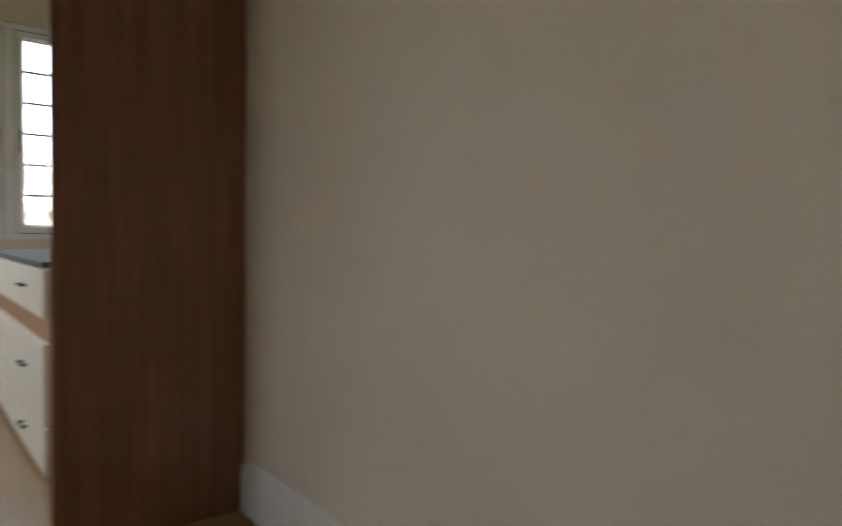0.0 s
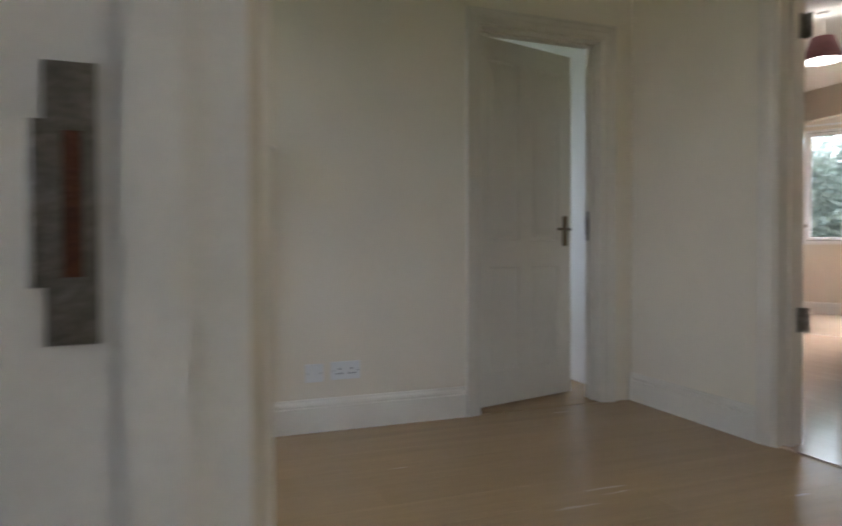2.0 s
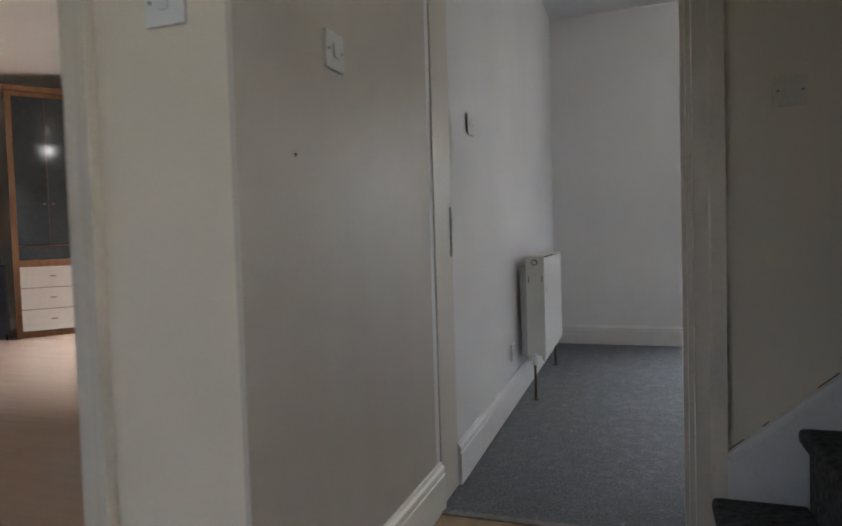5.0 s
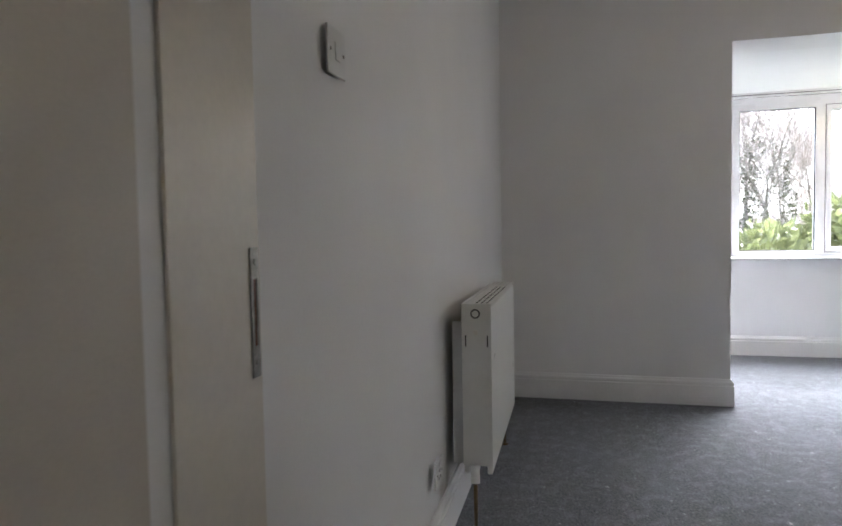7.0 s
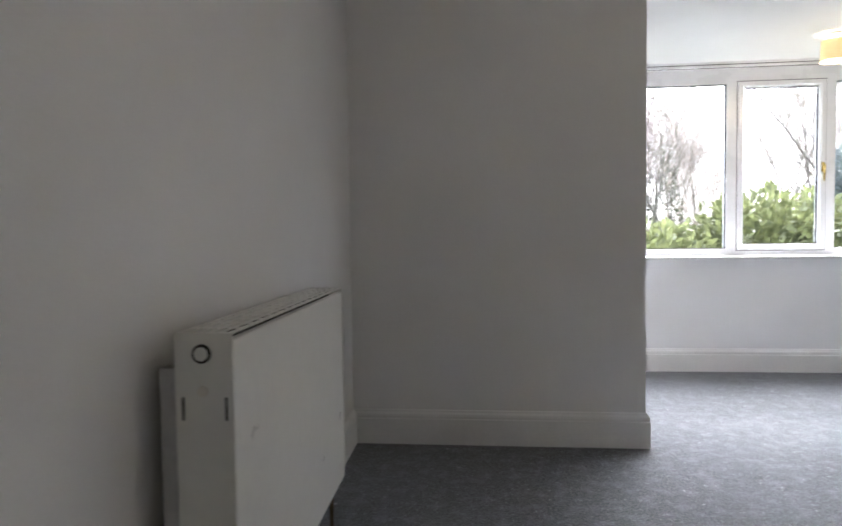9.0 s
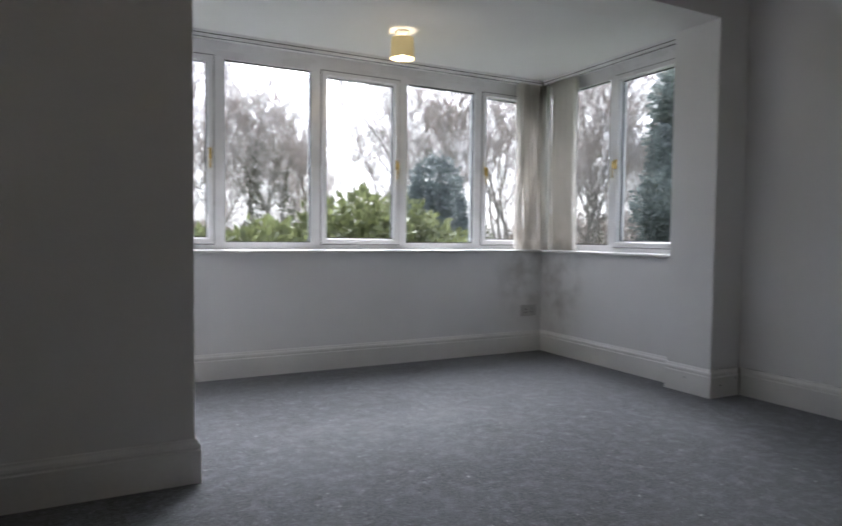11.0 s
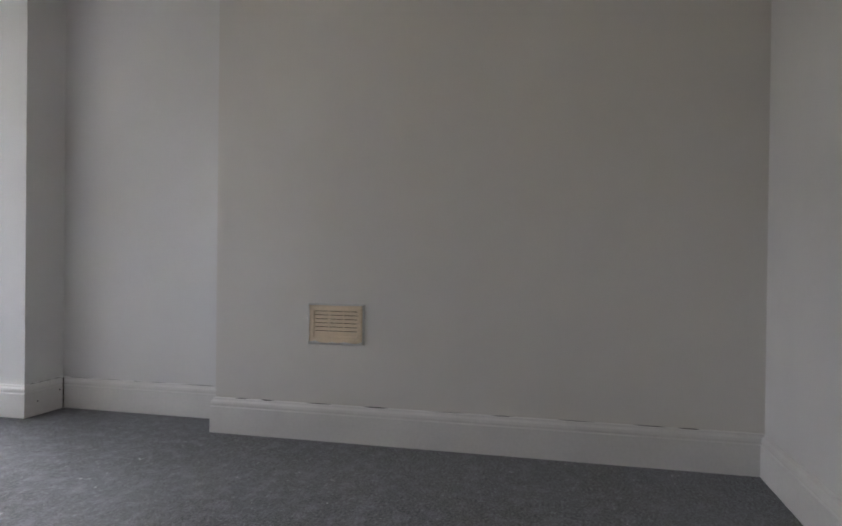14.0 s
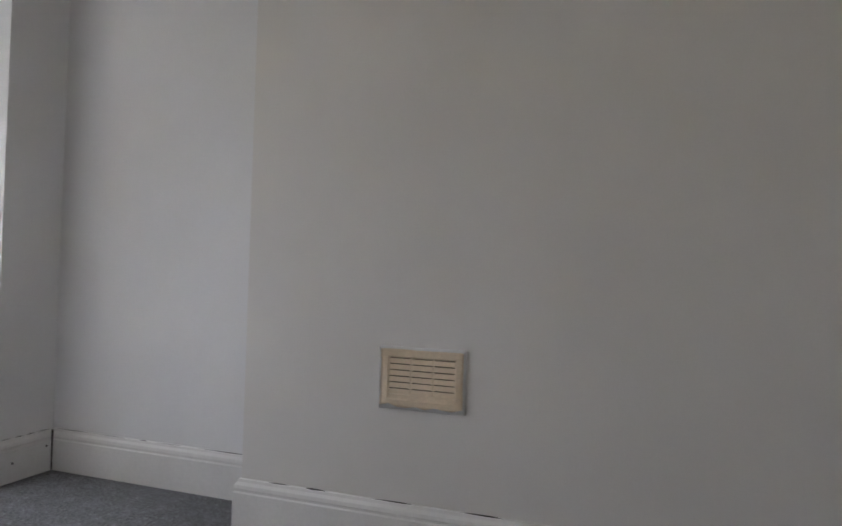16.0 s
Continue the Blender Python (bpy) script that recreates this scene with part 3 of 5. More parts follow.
def panel_door(name, m, w, h, label, flute=False):
    """Four-panel leaf, hinge edge at x = 0, thickness to +y."""
    t = 0.038
    root = empty(name, label, "door", m, kind="structure")
    st, mid = 0.105, 0.93
    bm = bmesh.new()
    cx = w / 2
    rails = [(0.005, 0.19), (0.78, 0.93), (h - 0.12, h)]
    for x0, x1 in ((0, st), (w - st, w)):
        box(bm, (x0, 0, 0.005), (x1, t, h))
    for z0, z1 in rails:
        box(bm, (st, 0, z0), (w - st, t, z1))
    box(bm, (cx - 0.045, 0, 0.19), (cx + 0.045, t, 0.78))
    box(bm, (cx - 0.045, 0, 0.93), (cx + 0.045, t, h - 0.12))
    part("leaf_frame", bm, DOORP, root)
    for x0, x1 in ((st, cx - 0.045), (cx + 0.045, w - st)):
        for z0, z1 in ((0.19, 0.78), (0.93, h - 0.12)):
            bm = bmesh.new()
            ring = []
            for o, y in ((0, 0.0), (0.008, 0.006), (0.02, 0.006), (0.04, 0.002)):
                ring.append([bm.verts.new((xx, yy_, zz)) for xx, zz in ((x0 + o, z0 + o), (x1 - o, z0 + o), (x1 - o, z1 - o), (x0 + o, z1 - o)) for yy_ in (y,)])
            for a, b in zip(ring, ring[1:]):
                for i in range(4):
                    bm.faces.new((a[i], a[(i + 1) % 4], b[(i + 1) % 4], b[i]))
            bm.faces.new(ring[-1])
            back = [[bm.verts.new((v.co.x, t - v.co.y, v.co.z)) for v in r] for r in ring]
            for a, b in zip(back, back[1:]):
                for i in range(4):
                    bm.faces.new((a[(i + 1) % 4], a[i], b[i], b[(i + 1) % 4]))
            bm.faces.new(back[-1][::-1])
            part("panel", bm, DOORP, root)
    return root


d1 = panel_door("door_1", oriented((-2.367, -0.972), (-2.565, -0.22))[0] @ pose(0, -0.038, 0), 0.77, 2.05, "white four-panel door standing ajar")
lever(d1, 0.715, 0.0, 1.0, -1, way=-1)
lever(d1, 0.715, 0.038, 1.0, 1, way=-1)
d2 = panel_door("door_2", pose(-1.268, 0.155, 0, 0, 0, 131), 0.8, 2.05, "white panelled bedroom door opened inwards")
lever(d2, 0.745, 0.0, 1.0, -1, way=-1, mat=STEEL)
lever(d2, 0.745, 0.038, 1.0, 1, way=-1, mat=STEEL)


def hinge(x, y, z, parent_door):
    bm = bmesh.new()
    cyl(bm, (x, y, z - 0.055), (x, y, z + 0.055), 0.009, seg=10)
    for i in range(3):
        cyl(bm, (x, y, z - 0.05 + 0.038 * i), (x, y, z - 0.03 + 0.038 * i), 0.0085, seg=10)
    box(bm, (x - 0.003, y - 0.05, z - 0.055), (x + 0.0, y, z + 0.055))
    box(bm, (x, y - 0.002, z - 0.055), (x + 0.03, y + 0.001, z + 0.055), None)
    for dz in (-0.03, 0.0, 0.03):
        cyl(bm, (x - 0.001, y - 0.022, z + dz), (x + 0.002, y - 0.022, z + dz), 0.005, seg=8)
    return solid("hinge", bm, STEEL, "steel butt hinge on the bedroom door's jamb", "hinge", group="bedroom door hinges")


for z in (1.86, 0.56):
    hinge(-1.25, 0.15, z, None)


def strike(name, m, h, label, lip=True):
    """Lock keep let into a jamb: plate with its lip and the dark bolt slot; x along the wall's thickness, y out, z up."""
    root = empty(name, label, "strike plate", m)
    bm = bmesh.new()
    z0, z1 = h * 0.24, h * 0.76
    out = [(0, 0), (0.028, 0), (0.028, h), (0, h)]
    inn = [(0.009, z0), (0.02, z0), (0.02, z1), (0.009, z1)]
    vs = [[bm.verts.new((x, y, z)) for x, z in loop] for loop in (out, inn) for y in (0.0, 0.002)]
    for i in range(4):
        j = (i + 1) % 4
        for a, b in ((0, 1), (1, 3), (3, 2), (2, 0)):
            bm.faces.new((vs[a][i], vs[a][j], vs[b][j], vs[b][i]))
    part("plate", bm, STEEL, root, "dull scratched steel plate")
    bm = bmesh.new()
    box(bm, (0.009, 0.0002, z0), (0.02, 0.0009, z1))
    part("slot", bm, RUST, root, "raw timber showing in the bolt slot")
    if lip:
        bm = bmesh.new()
        sweep(bm, [(0.0, 0.0), (-0.006, 0.0005), (-0.012, -0.004), (-0.014, -0.01)], [(-0.001, z0 - 0.006), (0.001, z0 - 0.006), (0.001, z1 + 0.006), (-0.001, z1 + 0.006)], Matrix())
        part("lip", bm, STEEL, root, "bright bent steel lip")
    for z in (0.02, h - 0.02):
        bm = bmesh.new()
        cyl(bm, (0.014, 0.0015, z), (0.014, 0.0035, z), 0.0045, seg=10)
        part("screw", bm, STEEL, root)
    return root


JAMB = Matrix(((0, 1, 0, 0.3702), (1, 0, 0, -2.4985), (0, 0, 1, 0.822), (0, 0, 0, 1)))
strike("strike_plate", JAMB, 0.168, "steel strike plate let into the painted jamb")
strike("strike_plate", Matrix(((0, 1, 0, 0.0055), (0.72, 0, 0, 1.273), (0, 0, 1, 0.868), (0, 0, 0, 1))), 0.181, "narrow steel strike plate on the carpeted room's jamb", lip=False)
strike("strike_plate", Matrix(((1, 0, 0, -2.366), (0, -1, 0, D1R - 0.0145), (0, 0, 1, 0.93), (0, 0, 0, 1))), 0.17, "steel strike plate beside the ajar door")


# ---------------------------------------------------------------- wall plates
def plate(name, m, w, h, kind, label, category, mat=None):
    """Moulded plate on a wall: x along, y out, z up, centred."""
    root = empty(name, label, category, m)
    part("faceplate", rbox((-w / 2, 0, -h / 2), (w / 2, 0.009, h / 2), 0.003), mat or PLATE, root)
    for sx in (-1, 1):
        bm = bmesh.new()
        cyl(bm, (sx * (w / 2 - 0.012), 0.008, 0), (sx * (w / 2 - 0.012), 0.0105, 0), 0.0035, seg=10)
        part("screw", bm, STEEL, root)
    if kind == "switch":
        part("rocker", rbox((-0.011, 0.008, -0.017), (0.011, 0.013, 0.017), 0.002, m=pose(0, 0, 0, 4)), mat or PLATE, root)
    if kind == "socket":
        n = 2 if w > 0.12 else 1
        for k in range(n):
            cx = (k - (n - 1) / 2) * 0.06
            for dx, dz in ((0, 0.008), (-0.011, -0.014), (0.011, -0.014)):
                bm = bmesh.new()
                box(bm, (cx + dx - 0.004, 0.0085, dz - 0.004), (cx + dx + 0.004, 0.0098, dz + 0.004))
                part("pin_hole", bm, DARK, root)
            part("rocker", rbox((cx - 0.008, 0.008, 0.02), (cx + 0.008, 0.013, 0.036), 0.002), mat or PLATE, root)
    return root


WESTF = Matrix(((0, 1, 0, 0), (1, 0, 0, 0), (0, 0, 1, 0), (0, 0, 0, 1)))
plate("light_switch", Matrix.Translation((-0.137, 0, 1.385)) @ NORTH, 0.088, 0.088, "switch", "white light switch on the cream hall wall", "light switch")
plate("light_switch", Matrix.Translation((1.068, 1.06, 1.318)) @ NORTH, 0.086, 0.086, "switch", "aged ivory light switch above the stair string", "light switch", IVORY)
plate("light_switch", Matrix.Translation((0, 0.385, 1.38)) @ WESTF, 0.088, 0.088, "switch", "white light switch on the sheen-painted passage wall", "light switch")
plate("light_switch", Matrix.Translation((0, 1.62, 1.405)) @ WESTF @ Matrix.Scale(0.5, 4, (0, 1, 0)), 0.088, 0.088, "switch", "white light switch inside the carpeted room", "light switch")
plate("wall_socket", Matrix.Translation((-2.23, -1.86, 0.285)) @ WESTF, 0.088, 0.088, "blank", "single white blank plate above the skirting", "wall socket")
plate("wall_socket", Matrix.Translation((-2.23, -1.706, 0.29)) @ WESTF, 0.146, 0.088, "socket", "double white socket above the hall skirting", "wall socket")
plate("wall_socket", Matrix.Translation((0, 2.39, 0.31)) @ WESTF, 0.088, 0.088, "socket", "white socket low beside the radiator", "wall socket")
# this socket's colour is greyed to put the corner's shade into it
plate("wall_socket", Matrix.Translation((4.03, 6.165, 0.325)) @ NORTH, 0.146, 0.088, "socket", "double socket in the stained bay corner, greyed for its shade", "wall socket", GREYP)

# pilaster and moulded corbel in the hall
corb = empty("corbel", "cream moulded plaster corbel on a pilaster", "corbel")
part("pilaster", rbox((-2.23, -2.34, 0), (-2.165, -2.12, 1.262), 0.004), CREAM, corb)
bm = bmesh.new()
lathe(bm, [(0.0, 1.26), (0.125, 1.26), (0.14, 1.272), (0.145, 1.29), (0.162, 1.3), (0.165, 1.316), (0.188, 1.328), (0.192, 1.34), (0.205, 1.344), (0.205, 1.358), (0.0, 1.36)], 40, Matrix.Translation((-2.2, -2.245, 0)))
for v in bm.verts:
    v.co.x = max(v.co.x, -2.229)
part("capital", bm, HALLSK, corb, "cream moulded capital")


# ---------------------------------------------------------------- windows
def window(name, m, spans, z0, z1, label, sill=None, leaded=False, handle_mat=None):
    """A white window unit: x along, y in to the room, z up. spans: (x0, x1, opener, handle side)."""
    root = empty(name, label, "window", m, kind="structure")
    xa, xb = spans[0][0] - 0.05, spans[-1][1] + 0.05
    bm = bmesh.new()
    box(bm, (xa, -0.035, z0), (xb, 0.035, z0 + 0.05))
    box(bm, (xa, -0.035, z1 - 0.05), (xb, 0.035, z1))
    edges = [xa, *[v for s in spans for v in s[:2]], xb]
    for a, b in zip(edges[::2], edges[1::2]):
        box(bm, (a, -0.035, z0 + 0.05), (b, 0.035, z1 - 0.05))
    bmesh.ops.remove_doubles(bm, verts=bm.verts, dist=0.0002)
    part("window_frame", bm, UPVC, root)
    for x0, x1, opener, side in spans:
        a0, a1, c0, c1 = x0, x1, z0 + 0.05, z1 - 0.05
        if opener:
            s = 0.042
            bm = bmesh.new()
            flip = Matrix(((1, 0, 0, 0), (0, 0, 1, 0), (0, 1, 0, 0), (0, 0, 0, 1)))
            ox, oz = 0.012, 0.012
            loop = [(x0 - ox, c0 - oz), (x0 - ox, c1 + oz), (x1 + ox, c1 + oz), (x1 + ox, c0 - oz)]
            for i in range(4):
                p, q = Vector(loop[i]), Vector(loop[(i + 1) % 4])
                d = (q - p).normalized()
                n = Vector((d.y, -d.x))
                pr = [(0, 0.036), (0.004, 0.052), (s - 0.01, 0.052), (s, 0.04), (s, -0.02), (0, -0.02)]
                ra = [bm.verts.new(flip @ Vector((*(p + n * o + d * o), h))) for o, h in pr]
                rb = [bm.verts.new(flip @ Vector((*(q + n * o - d * o), h))) for o, h in pr]
                for k in range(len(pr)):
                    j = (k + 1) % len(pr)
                    bm.faces.new((ra[k], ra[j], rb[j], rb[k]))
            part("sash", bm, UPVC, root)
            # dark line laid round the sash for the shade of its gap
            bm = bmesh.new()
            e = 0.005
            xl, xr, zl, zh = x0 - ox, x1 + ox, c0 - oz, c1 + oz
            for lo, hi in (((xl - e, 0.0352, zl - e), (xr + e, 0.037, zl)), ((xl - e, 0.0352, zh), (xr + e, 0.037, zh + e)), ((xl - e, 0.0352, zl), (xl, 0.037, zh)), ((xr, 0.0352, zl), (xr + e, 0.037, zh))):
                box(bm, lo, hi)
            part("gap_line", bm, GAPGREY, root, "dark line for the shaded gap round the sash")
            a0, a1, c0, c1 = x0 - ox + s, x1 + ox - s, c0 - oz + s, c1 + oz - s
        bm = bmesh.new()
        box(bm, (a0 - 0.004, -0.004, c0 - 0.004), (a1 + 0.004, 0.004, c1 + 0.004))
        pane = part("pane", bm, GLASS, root)
        pane.visible_shadow = False
        bm = bmesh.new()
        g = 0.006
        for lo, hi in (((a0, 0.0045, c0), (a1, 0.014, c0 + g)), ((a0, 0.0045, c1 - g), (a1, 0.014, c1)), ((a0, 0.0045, c0 + g), (a0 + g, 0.014, c1 - g)), ((a1 - g, 0.0045, c0 + g), (a1, 0.014, c1 - g))):
            box(bm, lo, hi)
        part("gasket", bm, DARK, root, "thin black glazing gasket")
        if leaded:
            nb = 6
            for k in range(1, nb):
                z = c0 + (c1 - c0) * k / nb
                bm = bmesh.new()
                box(bm, (a0, -0.009, z - 0.006), (a1, 0.009, z + 0.006))
                part("glazing_bar", bm, DARK, root)
        if side:
            hx = x1 - 0.012 if side > 0 else x0 + 0.012
            hz = (z0 + z1) / 2 - 0.02
            bm = bmesh.new()
            box(bm, (hx - 0.011, 0.05, hz - 0.035), (hx + 0.011, 0.06, hz + 0.035))
            bevel(bm, 0.003)
            hd = part("window_handle", bm, handle_mat or BRASS, root, "brass casement handle")
            bm = bmesh.new()
            cyl(bm, (hx, 0.058, hz + 0.015), (hx, 0.085, hz + 0.015), 0.008, seg=10)
            cyl(bm, (hx, 0.083, hz + 0.02), (hx + 0.004, 0.078, hz - 0.1), 0.008, 0.006, seg=10)
            part("grip", bm, handle_mat or BRASS, hd, smooth=True)
    return root


# the bay's long window: local x runs along -x of the world so that y points into the room
WIN_N = Matrix(((-1, 0, 0, 4.4), (0, -1, 0, 6.45), (0, 0, 1, 0), (0, 0, 0, 1)))


def wx(a, b, opener, side):
    return (4.4 - b, 4.4 - a, opener, side)


window("window_1", WIN_N, [wx(3.748, 4.32, True, 1), wx(3.07, 3.667, False, 0), wx(2.41, 2.99, True, -1), wx(1.744, 2.327, False, 0), wx(1.08, 1.66, True, -1), wx(0.41, 1.0, False, 0)],
       0.8, 2.09, "long white upvc bay window with brass handles")
WIN_E = Matrix(((0, -1, 0, 4.315), (1, 0, 0, 0.0), (0, 0, 1, 0), (0, 0, 0, 1)))
window("window_2", WIN_E, [(4.95, 5.5, True, 1), (5.57, 6.33, False, 0)], 0.8, 2.09, "white upvc side window of the bay")
bm = bmesh.new()
box(bm, (0.3, 6.42, 2.09), (4.28, 6.48, 2.15))
box(bm, (4.285, 4.88, 2.09), (4.345, 6.4, 2.15))
solid("window_head_trim", bm, UPVC, "white trim above the bay windows", "trim", "structure")
bm = bmesh.new()
sweep(bm, [(4.12, 4.83), (4.12, 6.125), (0.3, 6.125)], [(0, 0.785), (0, 0.803), (-0.29, 0.803), (-0.29, 0.785)], Matrix())
bevel(bm, 0.004, 2)
solid("window_sill", bm, GLOSS, "white painted sill board round the bay", "window sill", "structure")
tr = []
for k, (pts_, lab) in enumerate((([(4.2, 6.24), (0.3, 6.24)], "white blind track along the bay ceiling"), ([(4.19, 4.84), (4.19, 6.2)], "white blind track above the side window"))):
    bm = bmesh.new()
    sweep(bm, pts_, [(-0.02, 2.112), (0.02, 2.112), (0.02, 2.15), (-0.02, 2.15)], Matrix())
    track = solid("blind_track", bm, UPVC, lab, "blind track", group="bay blind tracks")
    # runner grooves drawn as dark strips, their shade put into the colour
    bm = bmesh.new()
    sweep(bm, pts_, [(0.0201, 2.128), (0.0206, 2.128), (0.0206, 2.133), (0.0201, 2.133)], Matrix())
    part("groove", bm, DARK, track, "dark strip for the shade of the runner groove")
    bm = bmesh.new()
    sweep(bm, pts_, [(-0.006, 2.1112), (0.006, 2.1112), (0.006, 2.1118), (-0.006, 2.1118)], Matrix())
    part("groove", bm, DARK, track, "dark strip for the shade of the runner groove")


def blind_slats(name, places, label):
    root = empty(name, label, "vertical blind")
    for x, y, ang, w, lean in places:
        bm = bmesh.new()
        n = 14
        rows_ = []
        for i in range(n + 1):
            z = 2.11 - (2.11 - 0.8 + lean) * i / n
            sw = 0.012 * math.sin(i * 0.55 + x * 40) * i / n
            rows_.append([bm.verts.new(Matrix.Translation((x, y, 0)) @ pose(0, 0, 0, 0, 0, ang) @ Vector((u * w / 2, sw + 0.012 * (1 - u * u), z))) for u in (-1, -0.5, 0, 0.5, 1)])
        for a, b in zip(rows_, rows_[1:]):
            for j in range(4):
                bm.faces.new((a[j], a[j + 1], b[j + 1], b[j]))
        ob = part("slat", bm, BLIND, root, smooth=True)
        so = ob.modifiers.new("thickness", "SOLIDIFY")
        so.thickness = 0.0015
    return root


random.seed(4)
blind_slats("vertical_blind", [(4.21 - 0.03 * i, 6.235, 78 + random.uniform(-14, 14), 0.088, random.uniform(-0.01, 0.03)) for i in range(9)],
            "bunched off-white fabric vertical blind, stained at its foot")
blind_slats("vertical_blind", [(4.19, 6.2 - 0.038 * i, (20 + 14 * i if i < 5 else 88) + random.uniform(-10, 10), 0.088, random.uniform(-0.01, 0.03)) for i in range(10)],
            "off-white fabric vertical blind drawn back into the corner")

# bedroom bay windows
for i, spans in ((1, [(0.1, 0.52, True, 0), (0.6, 1.08, False, 0), (1.16, 1.58, True, 0)]), (2, [(0.1, 0.65, True, 0), (0.73, 1.4, False, 0)]), (3, [(0.1, 0.75, False, 0), (0.83, 1.55, True, 0)])):
    m_, ln_ = oriented(BAYP[i], BAYP[i + 1])
    window("window_%d" % (i + 2), m_ @ Matrix.Translation((ln_, 0.1, 0)) @ pose(0, 0, 0, 0, 0, 180), [(ln_ - b, ln_ - a, o, s) for a, b, o, s in spans][::-1], 0.95, 2.47, "white window of the bedroom bay")
    bm = bmesh.new()
    box(bm, (0, -0.05, 0.93), (ln_, 0.066, 0.95), m_)
    solid("window_sill", bm, GLOSS, "white sill of the bedroom bay", "window sill", "structure")
bm = bmesh.new()
sweep(bm, [(p[0] + 0.02, p[1] - 0.07) for p in BAYP[1:5]], [(-0.012, 2.5), (0.012, 2.5), (0.012, 2.525), (-0.012, 2.525)], Matrix())
solid("blind_track", bm, UPVC, "slim white blind track in the bedroom bay", "blind track")
root = empty("vertical_blind", "pale vertical blinds bunched at the bedroom bay's corner", "vertical blind")
for k in range(6):
    bm = bmesh.new()
    box(bm, (-0.045, -0.001, 0.97), (0.045, 0.001, 2.5), pose(-4.32 + 0.11 * k, 6.12 + 0.05 * min(k, 2), 0, 0, 0, 50 + 9 * k))
    part("slat", bm, LINEN, root)
# only its first panes come into view; the rest widen it for daylight
window("window_6", Matrix(((1, 0, 0, 0), (0, 1, 0, -7.55), (0, 0, 1, 0), (0, 0, 0, 1))), [(0.32, 0.52, True, 1), (0.62, 1.2, True, -1), (1.28, 1.9, False, 0), (1.98, 2.55, True, 0), (2.63, 3.2, False, 0), (3.28, 3.85, True, 0)], 0.81, 2.07, "white leaded casement window", leaded=True, handle_mat=STEEL)

# unseen glazing added in the openings behind and beside the walker, for daylight
window("window_7", Matrix(((0, -1, 0, 4.26), (1, 0, 0, 0.0), (0, 0, 1, 0), (0, 0, 0, 1))), [(-6.25, -5.65, False, 0), (-5.55, -4.95, True, 0)], 0.9, 2.2, "unseen added window lighting the front bedroom")
window("window_8", Matrix(((1, 0, 0, 0), (0, 1, 0, -3.46), (0, 0, 1, 0), (0, 0, 0, 1))), [(-1.95, -1.15, False, 0)], 0.7, 2.4, "unseen added window lighting the hall from its end")
window("window_9", Matrix(((0, -1, 0, 1.46), (1, 0, 0, 0.0), (0, 0, 1, 0), (0, 0, 0, 1))), [(-1.7, -1.34, False, 0), (-1.26, -0.9, False, 0)], 0.7, 2.3, "unseen added window lighting the stair foot")
window("window_10", Matrix(((0, 1, 0, -4.65), (-1, 0, 0, 0.0), (0, 0, 1, 0), (0, 0, 0, 1))), [(0.0, 0.75, False, 0), (0.85, 1.65, False, 0)], 0.8, 2.3, "unseen added window lighting the room behind the ajar door")

